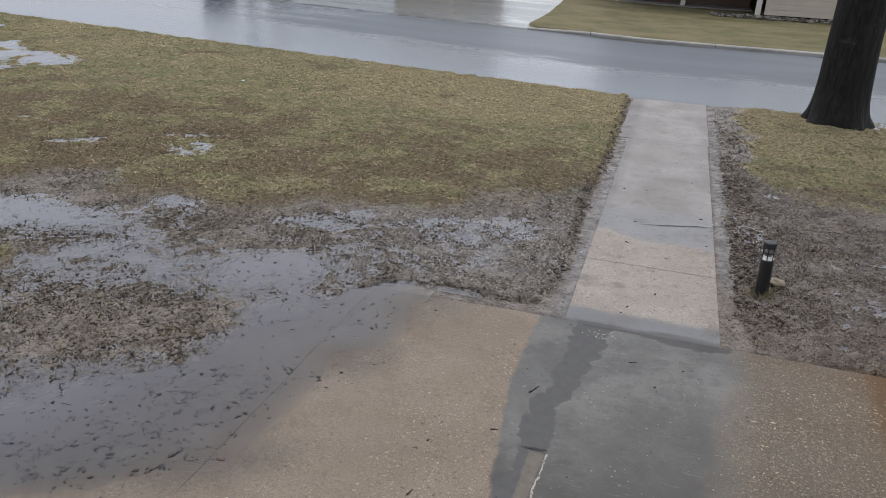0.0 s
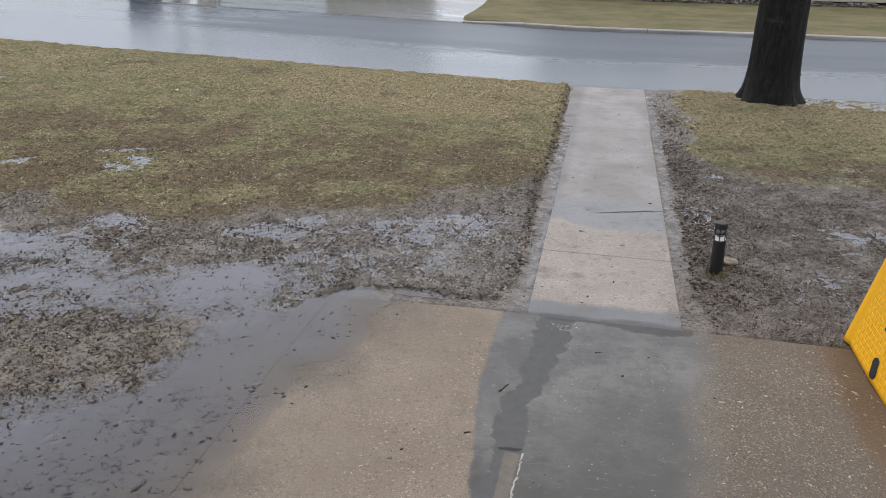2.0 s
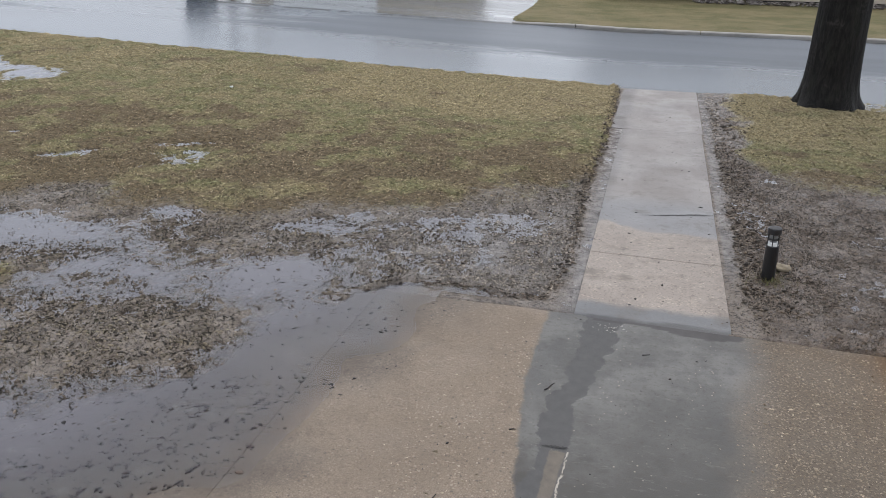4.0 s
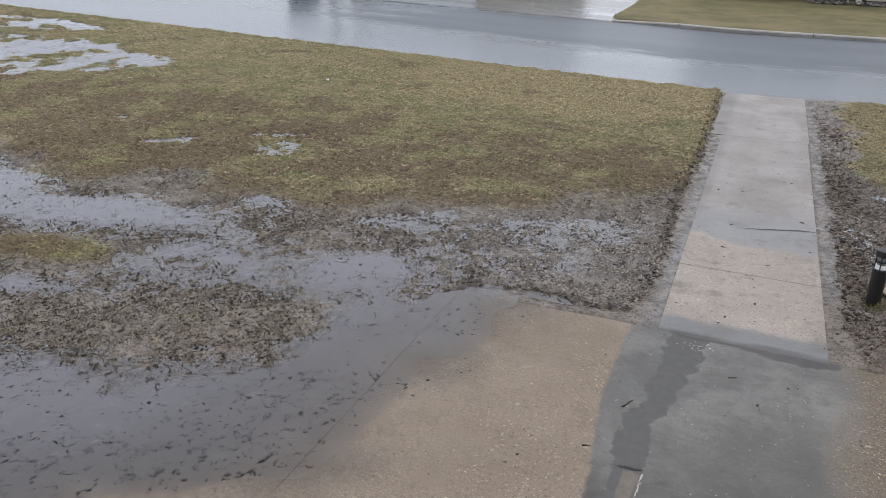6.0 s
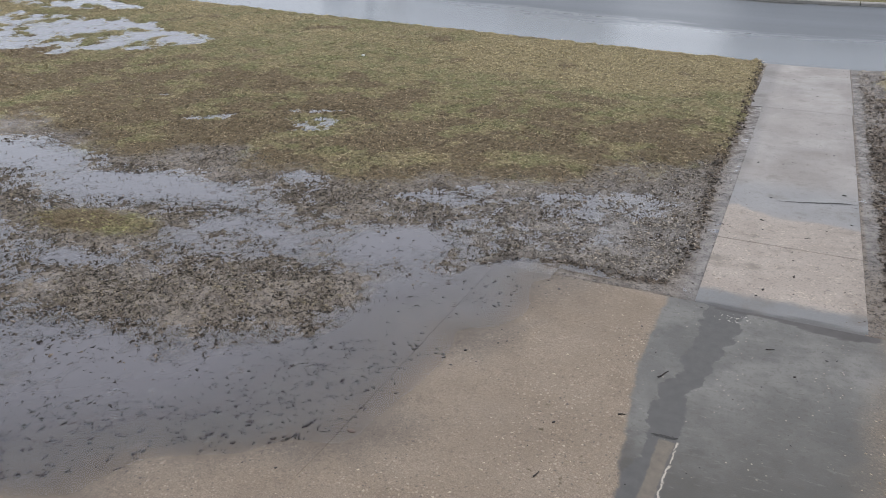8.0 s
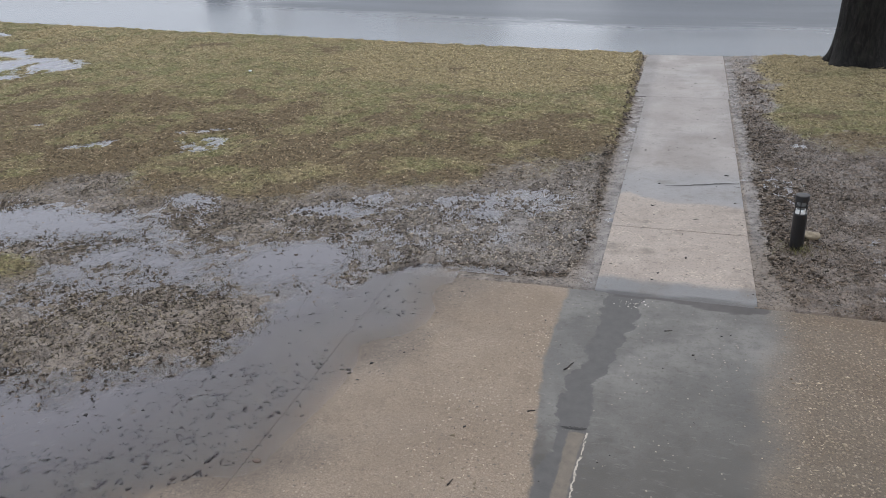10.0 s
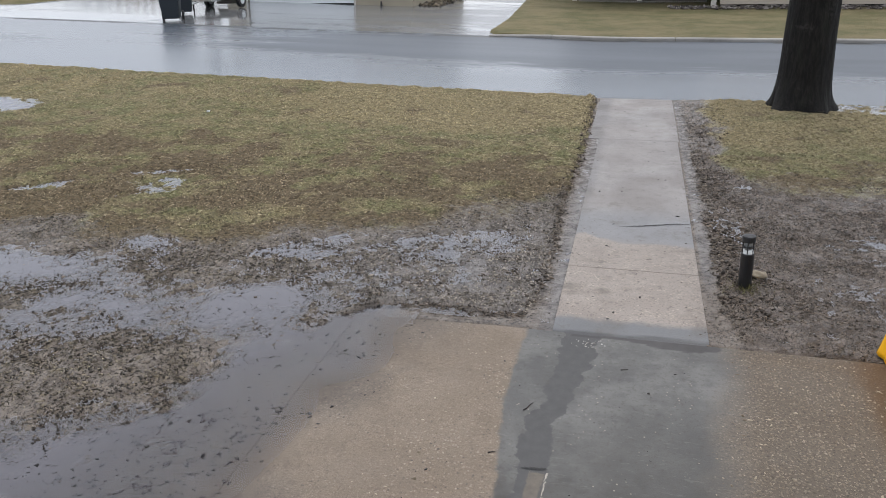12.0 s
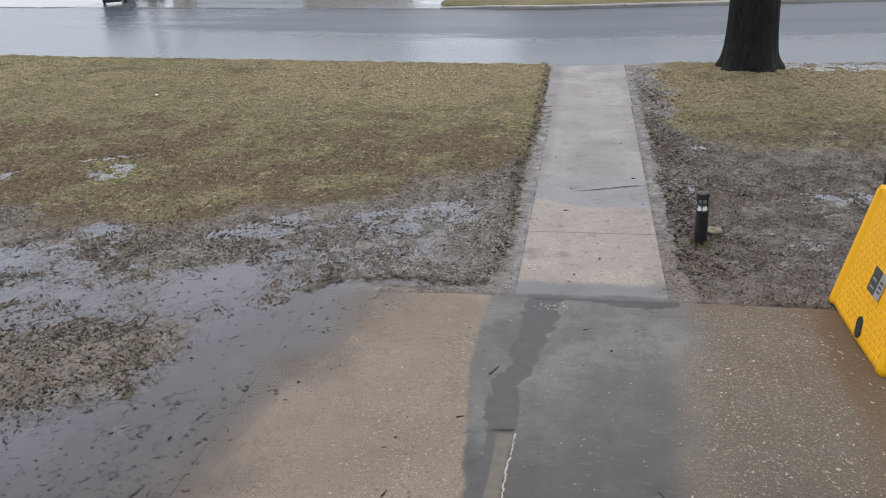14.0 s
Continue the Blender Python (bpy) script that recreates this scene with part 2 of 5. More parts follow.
def road_material(name, base, dark, dull=0.42, slick=0.24):
    """Rain-wet paving: a smooth film of water of uneven depth."""
    m = Nodes(name)
    along = m.scaled(0.16, 1.0, 1.0)
    band = m.noise(0.75, 4, 0.5, along)
    pool = m.noise(0.9, 6, 0.6, m.scaled(0.35, 1.0, 1.0))
    fine = m.noise(120, 3, 0.7)
    y = m.xyz()[1]
    gutter = m.math("ADD", m.ramp(y, 13.0, 15.6, 1.0, 0.0), m.math("MULTIPLY", m.math("SUBTRACT", pool, 0.5), 1.1))
    lane = m.math("MULTIPLY", m.math("MULTIPLY", m.ramp(y, 15.2, 16.0), m.ramp(y, 18.4, 19.2, 1.0, 0.0)), m.ramp(m.xyz()[0], -11.0, -4.0, 0.0, 0.70))
    gutter = m.math("SUBTRACT", gutter, lane)
    patchy = m.math("MULTIPLY", m.math("SUBTRACT", m.noise(5.5, 5, 0.7, m.scaled(0.3, 1.0, 1.0)), 0.5), 0.9)
    gutter = m.math("ADD", gutter, m.ramp(m.xyz()[0], -2.0, -10.0, 0.0, 0.62))
    film = m.ramp(m.math("ADD", m.math("ADD", gutter, patchy), m.math("MULTIPLY", m.math("SUBTRACT", band, 0.5), 1.2)), 0.0, 0.7)
    c = m.mix(m.ramp(band, 0.35, 0.65), dark, base)
    c = m.mix(m.ramp(fine, 0.4, 0.7), c, m.mix(0.5, c, base))
    crack = m.math("MULTIPLY", m.math("MULTIPLY", m.ramp(y, 19.25, 19.35), m.ramp(y, 19.55, 19.7, 1.0, 0.0)), m.ramp(m.noise(0.7, 5, 0.6, m.scaled(0.8, 0.5, 1.0)), 0.48, 0.53))
    film = m.math("SUBTRACT", film, crack)
    c = m.mix(crack, c, (0.030, 0.031, 0.030))
    m.bump(m.math("ADD", fine, m.math("MULTIPLY", m.noise(14, 3), 2.0)), m.ramp(film, 0, 1, 0.16, 0.05), 0.004)
    return m.set(Base_Color=c, Roughness=m.ramp(film, 0, 1, dull, slick), Specular_Tint=(0.86, 0.96, 1.0), Specular_IOR_Level=m.ramp(film, 0, 1, 0.28, 0.66))


def water_material(name, tint, ripple):
    """Shallow rain water: a gloss that grows towards grazing angles over a tinted clear body."""
    m = Nodes(name)
    m.nt.nodes.remove(m.bsdf)
    h = m.math("MULTIPLY", m.math("ADD", m.noise(14, 3), m.math("MULTIPLY", m.noise(55, 2), 0.35)), ripple)
    for scale, waves, reach, odds in ((7.0, 42.0, 0.40, 0.45), (12.0, 36.0, 0.42, 0.55)):
        d = m.voronoi(scale)
        pick = m.node("ShaderNodeSeparateColor", Color=m.voronoi(scale, out="Color")).outputs[0]
        ring = m.math("MULTIPLY", m.math("SINE", m.math("MULTIPLY", d, waves)), m.ramp(d, 0.03, reach, 1.0, 0.0))
        h = m.math("ADD", h, m.math("MULTIPLY", m.math("MULTIPLY", ring, m.ramp(pick, odds, odds + 0.4)), 1.7 / scale))
    b = m.node("ShaderNodeBump", Height=h, Strength=1.0, Distance=0.01).outputs[0]
    f = m.node("ShaderNodeFresnel", IOR=1.5, Normal=b).outputs[0]
    clear = m.node("ShaderNodeBsdfTransparent", Color=tint).outputs[0]
    silt = m.node("ShaderNodeBsdfDiffuse", Color=(0.104, 0.096, 0.103)).outputs[0]
    body = m.node("ShaderNodeMixShader", Fac=m.ramp(m.attr("depth"), 0.0, 0.032, 0.0, 0.9))
    m.nt.links.new(clear, body.inputs[1])
    m.nt.links.new(silt, body.inputs[2])
    gloss = m.node("ShaderNodeBsdfGlossy", Color=(0.95, 0.97, 1.0), Roughness=0.03, Normal=b).outputs[0]
    thin = m.ramp(m.attr("depth"), 0.0, 0.006, 0.45, 1.0)
    mix = m.node("ShaderNodeMixShader", Fac=m.math("MULTIPLY", f, thin))
    m.nt.links.new(body.outputs[0], mix.inputs[1])
    m.nt.links.new(gloss, mix.inputs[2])
    m.nt.links.new(mix.outputs[0], m.out.inputs[0])
    return m.mat


def bark_material():
    m = Nodes("wet_dark_bark")
    v = m.scaled(1.0, 1.0, 0.22)
    ridge = m.noise(26, 6, 0.72, v)
    plates = m.noise(9, 4, 0.6, m.scaled(1.0, 1.0, 0.35))
    c = m.mix(m.ramp(ridge, 0.40, 0.64), (0.005, 0.0045, 0.004), (0.017, 0.015, 0.013))
    c = m.mix(m.ramp(plates, 0.5, 0.7), c, m.mix(0.5, c, (0.022, 0.024, 0.017)))
    c = m.mix(m.math("MULTIPLY", m.ramp(m.noise(5, 5, 0.7), 0.58, 0.72), 0.5), c, (0.055, 0.052, 0.046))
    m.bump(m.math("ADD", ridge, m.math("MULTIPLY", m.noise(70, 3), 0.25)), 0.8, 0.03)
    return m.set(Base_Color=c, Roughness=0.65, Specular_IOR_Level=0.18)


def blade_material():
    m = Nodes("dormant_grass_blades")
    r = m.island()
    green = m.ramp(m.noise(3.5, 5), 0.35, 0.65)
    a = m.mix(green, (0.470, 0.468, 0.238), (0.700, 0.600, 0.360))
    zone = m.math("MULTIPLY", m.math("MULTIPLY", m.ramp(m.xyz()[1], 8.8, 10.0), m.ramp(m.xyz()[0], -5.5, -2.5, 0.15, 1.0)), 0.22)
    patch = m.ramp(m.math("ADD", m.noise(0.6, 7, 0.65), zone), 0.52, 0.68)
    a = m.mix(patch, a, (0.82, 0.69, 0.40))
    a = m.mix(m.ramp(m.math("ADD", m.noise(1.3, 6, 0.65), m.math("MULTIPLY", m.ramp(m.xyz()[1], 9.6, 7.4), 0.17)), 0.58, 0.68), a, (0.52, 0.40, 0.25))
    a = m.mix(m.ramp(r, 0.55, 0.95), a, (0.68, 0.58, 0.39))
    a = m.mix(m.ramp(r, 0.0, 0.2, 1.0, 0.0), a, (0.170, 0.140, 0.088))
    a = m.mix(m.ramp(m.xyz()[0], 0.7, 1.0, 0.0, 0.50), a, (0.235, 0.222, 0.122))
    isle = m.math("MULTIPLY", m.ramp(m.xyz()[1], 4.05, 3.85), m.ramp(m.xyz()[0], -3.45, -3.75))
    a = m.mix(m.math("MULTIPLY", isle, 0.75), a, m.mix(green, (0.33, 0.36, 0.12), (0.46, 0.44, 0.18)))
    # Shading of grass clumps, mixed into the blade colour by noise.
    tuft = m.ramp(m.noise(21, 4, 0.65), 0.40, 0.56, 0.74, 0.0)
    a = m.mix(tuft, a, (0.105, 0.086, 0.050))
    geo = m.nt.nodes.new("ShaderNodeNewGeometry").outputs["Normal"]
    soft = m.nt.nodes.new("ShaderNodeVectorMath")
    soft.operation = "ADD"
    m.put(soft.inputs[0], geo)
    soft.inputs[1].default_value = (0, 0, 0.8)
    unit = m.nt.nodes.new("ShaderNodeVectorMath")
    unit.operation = "NORMALIZE"
    m.put(unit.inputs[0], soft.outputs[0])
    m.put(m.bsdf.inputs["Normal"], unit.outputs[0])
    return m.set(Base_Color=a, Roughness=0.65, Specular_IOR_Level=0.15)


def crumb_material(name, a, b):
    m = Nodes(name)
    m.bump(m.noise(150, 3), 0.5, 0.004)
    return m.set(Base_Color=m.mix(m.ramp(m.island(), 0.25, 1.0), a, b), Roughness=0.6, Specular_IOR_Level=0.25)


SOIL = soil_material()
AGG = aggregate_material()
ROAD = road_material("wet_asphalt", (0.088, 0.102, 0.120), (0.056, 0.066, 0.080), 0.44, 0.26)
DRIVE = road_material("wet_driveway", (0.205, 0.210, 0.212), (0.140, 0.143, 0.145), 0.27, 0.12)
WATER = water_material("puddle_water", (0.97, 0.97, 0.97), 0.06)
BARK = bark_material()
BLADE = blade_material()
CRUMB = crumb_material("mud_crumbs", (0.026, 0.021, 0.014), (0.235, 0.192, 0.132))
SPLASH_LITTER = crumb_material("leaf_and_splash_dark", (0.012, 0.011, 0.011), (0.046, 0.037, 0.032))
KERB = plain("old_kerb_concrete", (0.29, 0.275, 0.25), 0.7, var=0.35, scale=3, bump=0.3)
YELLOW = plain("yellow_plastic", (0.98, 0.475, 0.004), 0.45, var=0.10, scale=6, bump=0.05)
BLACK = plain("black_plastic", (0.012, 0.012, 0.013), 0.45, var=0.3, scale=20)
CLEAR = plain("frosted_lens", (0.80, 0.82, 0.80), 0.2, var=0.15, scale=30)
SMOKY = plain("smoky_lens", (0.20, 0.21, 0.21), 0.15, var=0.2, scale=30)
# Near black that paints the shade inside openings.
HOLE_SHADE = plain("cavity_shade", (0.02, 0.02, 0.021), 0.6)
STICKER = plain("sticker_dark", (0.075, 0.075, 0.06), 0.35, var=0.4, scale=40)
STICKER2 = plain("sticker_grey", (0.36, 0.36, 0.34), 0.35, var=0.3, scale=40)
INK = plain("sticker_ink", (0.03, 0.03, 0.03), 0.5)
COIR = plain("brown_coir", (0.11, 0.060, 0.030), 0.95, var=0.5, scale=40, bump=0.9)
IRON = plain("dark_painted_iron", (0.018, 0.016, 0.015), 0.5, var=0.4, scale=14)
STUCCO = plain("tan_wall", (0.36, 0.315, 0.235), 0.85, var=0.14, scale=3, bump=0.4)
WHITE = plain("white_door_paint", (0.80, 0.83, 0.84), 0.45, var=0.05, scale=3)
ROOF = plain("grey_shingles", (0.09, 0.085, 0.08), 0.9, var=0.35, scale=10, bump=0.6)
SIDING = plain("beige_siding", (0.43, 0.37, 0.30), 0.6, var=0.12, scale=4)
BROWN = plain("brown_boards", (0.085, 0.050, 0.036), 0.7, var=0.35, scale=5)
TRIM = plain("pale_trim", (0.55, 0.52, 0.47), 0.6, var=0.15, scale=5)
BIN = plain("dark_blue_plastic", (0.014, 0.020, 0.027), 0.45, var=0.2, scale=5)
LID = plain("wet_bin_lid", (0.10, 0.115, 0.125), 0.25, var=0.15, scale=5)
MARK = plain("pale_stamp", (0.33, 0.37, 0.39), 0.6)
RED = plain("faded_red_paint", (0.36, 0.055, 0.045), 0.5, var=0.25, scale=8)
STEEL = plain("galvanised_steel", (0.46, 0.47, 0.48), 0.42, 0.8, var=0.25, scale=12)
RUBBER = plain("tyre_rubber", (0.016, 0.016, 0.016), 0.8, var=0.3, scale=20)
GREYWOOD = plain("weathered_fence_wood", (0.20, 0.185, 0.17), 0.85, var=0.3, scale=5, bump=0.5)
TARP = plain("pale_grey_tarp", (0.34, 0.35, 0.35), 0.6, var=0.3, scale=4, bump=0.5)
PLANK = plain("bare_plank", (0.30, 0.235, 0.165), 0.8, var=0.3, scale=6)
STONE = plain("tan_stone", (0.27, 0.225, 0.155), 0.7, var=0.45, scale=30, bump=0.6)
LEAFGREEN = crumb_material("fresh_grass_tuft", (0.10, 0.085, 0.035), (0.16, 0.16, 0.055))


# ---- number helpers ----
TAB = np.random.RandomState(7).rand(256, 256)


def vnoise(x, y, s=0):
    x, y = np.asarray(x, float) + 17.3 * s, np.asarray(y, float) - 9.7 * s
    i, j = np.floor(x).astype(int), np.floor(y).astype(int)
    u, v = x - i, y - j
    u, v = u * u * (3 - 2 * u), v * v * (3 - 2 * v)
    a, b = TAB[i & 255, j & 255], TAB[(i + 1) & 255, j & 255]
    c, d = TAB[i & 255, (j + 1) & 255], TAB[(i + 1) & 255, (j + 1) & 255]
    return (a * (1 - u) + b * u) * (1 - v) + (c * (1 - u) + d * u) * v - 0.5


def fbm(x, y, scale, octaves=4, s=0, gain=0.55):
    out, amp = 0, 1.0
    for k in range(octaves):
        out = out + amp * vnoise(np.asarray(x) * scale, np.asarray(y) * scale, s + k)
        scale, amp = scale * 2.1, amp * gain
    return out


def step(a, b, v):
    u = np.clip((np.asarray(v, float) - a) / (b - a), 0, 1)
    return u * u * (3 - 2 * u)


def blob(x, y, cx, cy, rx, ry):
    return np.exp(-(((x - cx) / rx) ** 2 + ((y - cy) / ry) ** 2))


WATER_Z = -0.012


def rise(x, y):
    """The street side climbs gently to the west."""
    return 0.03 * np.clip(-np.asarray(x) - 0.5, 0, 22) * step(7, 12, y)


def lawn_edge_x(y):
    return np.interp(y, [4.4, 4.9, 5.9, 6.8, 8.3, 11.8], [-0.33, -0.26, -0.28, -0.32, -0.28, -0.33])


def lawn_edge_y(x):
    return np.interp(x, [-9, -3.5, -2.7, -2.0, -1.66, -1.53, -1.36, -0.97, -0.58, -0.33],
                     [-2.0, 1.5, 2.25, 2.95, 3.75, 4.16, 4.37, 4.45, 4.40, 4.43])


def left_lawn(x, y):
    """Metres inside the turf west of the walk (negative outside)."""
    return np.minimum(lawn_edge_x(y) - x, y - lawn_edge_y(x)) + 0.09 * fbm(x, y, 5, 4, 3)


def right_lawn(x, y):
    return np.minimum(x - 0.93, y - 4.30) + 0.10 * fbm(x, y, 5, 3, 5)


def tilted(x, y, cx, cy, rx, ry, slope):
    """A soft oval whose long axis climbs by slope."""
    return blob(x, y - slope * (x - cx), cx, cy, rx, ry)


def puddles(x, y):
    w = 0.18 * fbm(x, y, 2.2, 4, 9)
    x, y = x + w, y + 0.5 * w
    pools = np.maximum.reduce([
        1.25 * blob(x, y, -1.76, 3.60, 0.22, 0.42), 1.20 * blob(x, y, -1.95, 2.52, 0.60, 0.30), 1.2 * blob(x, y, -2.9, 2.22, 0.9, 0.36),
        1.2 * blob(x, y, -4.2, 1.9, 1.2, 0.5), 1.25 * tilted(x, y, -2.15, 4.22, 0.40, 0.28, 0.25), 1.35 * tilted(x, y, -4.75, 4.32, 0.95, 0.30, 0.15),
        1.1 * blob(x, y, -6.4, 4.5, 1.0, 0.45), 0.9 * tilted(x, y, -4.05, 3.12, 0.30, 0.10, 0.3),
    ])
    films = np.maximum.reduce([
        0.72 * tilted(x, y, -3.25, 3.92, 0.62, 0.30, 0.25), 0.62 * tilted(x, y, -2.38, 5.12, 0.34, 0.17, 0.2), 0.45 * blob(x, y, -1.5, 5.55, 0.7, 0.40),
        0.40 * blob(x, y, -0.75, 5.85, 0.35, 0.30), 2.3 * blob(x, y, -4.56, 6.48, 0.34, 0.36), 1.9 * tilted(x, y, -4.70, 7.05, 0.36, 0.13, 0.5),
        2.0 * tilted(x, y, -5.62, 6.33, 0.40, 0.20, 0.4), 1.9 * blob(x, y, -7.1, 6.84, 0.36, 0.15), 0.42 * blob(x, y, -3.6, 5.1, 0.5, 0.2),
        0.60 * blob(x, y, -5.6, 3.2, 0.8, 0.25), 0.40 * blob(x, y, -5.4, 5.5, 0.8, 0.2),
    ]) * np.clip(0.75 + 1.3 * fbm(x, y, 5.5, 3, 10), 0.15, 1.3)
    right = np.maximum.reduce([0.75 * blob(x, y, 2.30, 6.15, 0.42, 0.17), 0.6 * blob(x, y, 1.35, 7.55, 0.22, 0.10), 1.9 * blob(x, y, 4.2, 11.70, 1.4, 0.50),
                               0.30 * blob(x, y, 1.10, 6.4, 0.20, 0.9), 0.15 * blob(x, y, 2.0, 5.2, 0.6, 0.2)]) * np.clip(0.85 + 0.9 * fbm(x, y, 5.5, 3, 12), 0.3, 1.3)
    return np.where(x < 0.3, np.maximum(pools, films), right)


def far_pool(x, y):
    """The flooded corner of the lawn, where water drains off the street."""
    w = 0.35 * fbm(x, y, 0.9, 4, 13)
    run = np.clip(-8.2 - x, 0, 9)
    wide = 0.12 + 0.36 * np.minimum(run, 1.9)
    main = np.exp(-((y + w - 9.60 + 0.24 * np.minimum(run, 2.2)) / wide) ** 2) * step(0.0, 0.6, run)
    return np.maximum(main, 0.9 * blob(x, y + w, -13.0, 10.95, 1.5, 0.42))


def far_level(x, y):
    return rise(x, y) - 0.002


def turf(x, y):
    """How grassy the ground is, 0 to 1."""
    hem = np.interp(x, [-7, -4, -2.5, -1.5, -0.5], [4.7, 5.0, 5.6, 6.05, 6.5])
    left = step(-0.5, 0.8, y - hem + 0.9 * fbm(x, y, 1.1, 4, 21))
    left = np.maximum(left, 1.2 * tilted(x, y, -4.40, 3.60, 0.62, 0.24, 0.15))
    left = np.maximum(left, 0.30 * tilted(x, y, -2.75, 3.2, 0.9, 0.25, 0.42))
    right = step(6.5, 8.8, y + 0.9 * fbm(x, y, 1.1, 4, 22)) * step(1.0, 1.5, x + 0.3 * fbm(x, y, 2, 3, 23))
    return np.clip(np.where(x < 0.3, left, right), 0, 1)


def ground_fields(x, y):
    """Height, grass and wetness of the ground sheet."""
    dl, dr = left_lawn(x, y), right_lawn(x, y)
    inside = np.maximum(dl, dr)
    g = turf(x, y)
    pud = np.where(inside > 0, puddles(x, y), 0)
    lump = fbm(x, y, 10, 3, 31, 0.65)
    crumb = fbm(x, y, 27, 2, 33, 0.7)
    lawn = 0.000 + 0.021 * g + 0.003 * (x > 0.3) * (1 - g) + 0.008 * fbm(x, y, 1.6, 3, 35) + (0.018 - 0.002 * g) * lump + (0.016 + 0.008 * g) * crumb - 0.042 * np.minimum(pud, 1.0)
    flecks = np.where(x < 0.3, blob(x, y, -1.5, 5.4, 1.5, 0.75), 0.9 * blob(x, y, 1.5, 6.2, 0.9, 1.8))
    lawn = lawn - 0.005 * flecks * (1 - 0.7 * g) - 0.004 * (x < 0.3) * step(6.6, 5.6, y) * step(-0.45, -0.9, x)
    mound = tilted(x, y, -2.75, 3.14, 1.05, 0.30, 0.42)
    lawn = lawn - 0.012 * blob(x, y, -3.2, 3.5, 2.6, 1.0) + 0.020 * mound
    lip = 0.014 * np.exp(-((dl - 0.07) / 0.06) ** 2) * step(-1.9, -1.4, x) * (0.6 + 1.5 * lump)
    lawn = lawn + np.where(pud < 0.4, lip, 0)
    border = -0.0065 - 0.010 * step(-0.45, -0.85, x) - 0.024 * step(-1.1, -1.6, x) + 0.009 * fbm(x, y, 7, 3, 41) + 0.005 * crumb
    z = border + (lawn - border) * step(0.0, 0.035, inside)
    z = np.where((x > np.where(y > 9.30, -0.245, -0.122)) & (x < np.where(y > 9.30, 0.775, 0.76)) & (y > 4.2) & (y < 12), -0.07, z)
    seam = ((x > -1.05) & (x < -0.15)) | ((x > 0.79) & (x < 3.3))
    z = z - 0.026 * np.exp(-((y - 4.262) / 0.013) ** 2) * seam
    under_pad = (y < 4.2) & (inside < -0.06)
    on_pad = (x > -4.38) & (x < 3.38) & (y > -2.58)
    z = np.where(under_pad, np.where(on_pad, -0.16, 0.004 + 0.008 * fbm(x, y, 1.6, 3, 36)), z)
    fp = step(0.12, 0.30, far_pool(x, y) + 0.22 * fbm(x, y, 3, 4, 43))
    z = z + rise(x, y)
    z = z * (1 - fp) + (far_level(x, y) - 0.012 + 0.055 * fbm(x, y, 3.5, 4, 44, 0.7)) * fp
    z = np.where((y > 11.98) & (y < 12.9) & (inside < 9), z * 0 + rise(x, y) - 0.10, z)
    road = (y >= 12.05) & (y < 19.72)
    z = np.where(road, rise(x, y) - 0.14, z)
    drive = (y >= 19.72) & (y < 60) & (x < drive_edge(y)) & ((y < 26.2) | (x > -21.5)) & (y < 36)
    beyond = (y >= 19.72)
    z = np.where(beyond, rise(x, y) + 0.05 + 0.02 * fbm(x, y, 0.5, 3, 45), z)
    z = np.where(drive, rise(x, y) - 0.14, z)
    grass = np.where(beyond | (under_pad & ~on_pad), 1.0, np.where(inside > 0, g, 0))
    wet = np.clip(1.0 - 0.75 * g + np.where(inside < 0, 0.3, 0), 0, 1)
    wet = np.where(beyond, 0.1, wet)
    edge = 0.5 * fbm(x, y, 9, 3, 47)
    silt = step(0.02, -0.03, inside) * step(-0.30, -0.16, x) * (x < -0.12) + step(0.10, 0.0, x - 0.86 + 0.12 * edge) * (x > 0.8) * step(4.9, 5.4, y) * 0.8
    silt = silt + 0.95 * blob(x, y, -0.85, 5.2, 1.15, 1.0) * (inside > 0) * (1 - g) * (x < 0)
    silt = silt + 0.15 * step(0.0, -0.05, inside) * step(4.20, 4.26, y) * (x < -0.25) * (y < 4.6)
    return z, grass, wet, np.clip(silt, 0, 1) * (y < 12) * (y > 4.15)


def drive_edge(y):
    return np.interp(y, [19.6, 20.4, 24, 34, 40], [-3.30, -3.62, -3.72, -4.5, -4.9])


# ---- object helpers ----
def mesh_from(name, verts, faces, material, smooth=False):
    me = bpy.data.meshes.new(name)
    me.from_pydata([tuple(v) for v in verts], [], [tuple(f) for f in faces])
    me.materials.append(material)
    if smooth:
        me.polygons.foreach_set("use_smooth", [True] * len(me.polygons))
    me.update()
    return me


def tri_soup(name, verts, loops, per, material):
    """A mesh from arrays; every face has `per` corners."""
    me = bpy.data.meshes.new(name)
    nf = len(loops) // per
    me.vertices.add(len(verts))
    me.vertices.foreach_set("co", np.asarray(verts, np.float32).ravel())
    me.loops.add(len(loops))
    me.loops.foreach_set("vertex_index", np.asarray(loops, np.int32))
    me.polygons.add(nf)
    me.polygons.foreach_set("loop_start", np.arange(nf, dtype=np.int32) * per)
    me.update(calc_edges=True)
    me.materials.append(material)
    return me


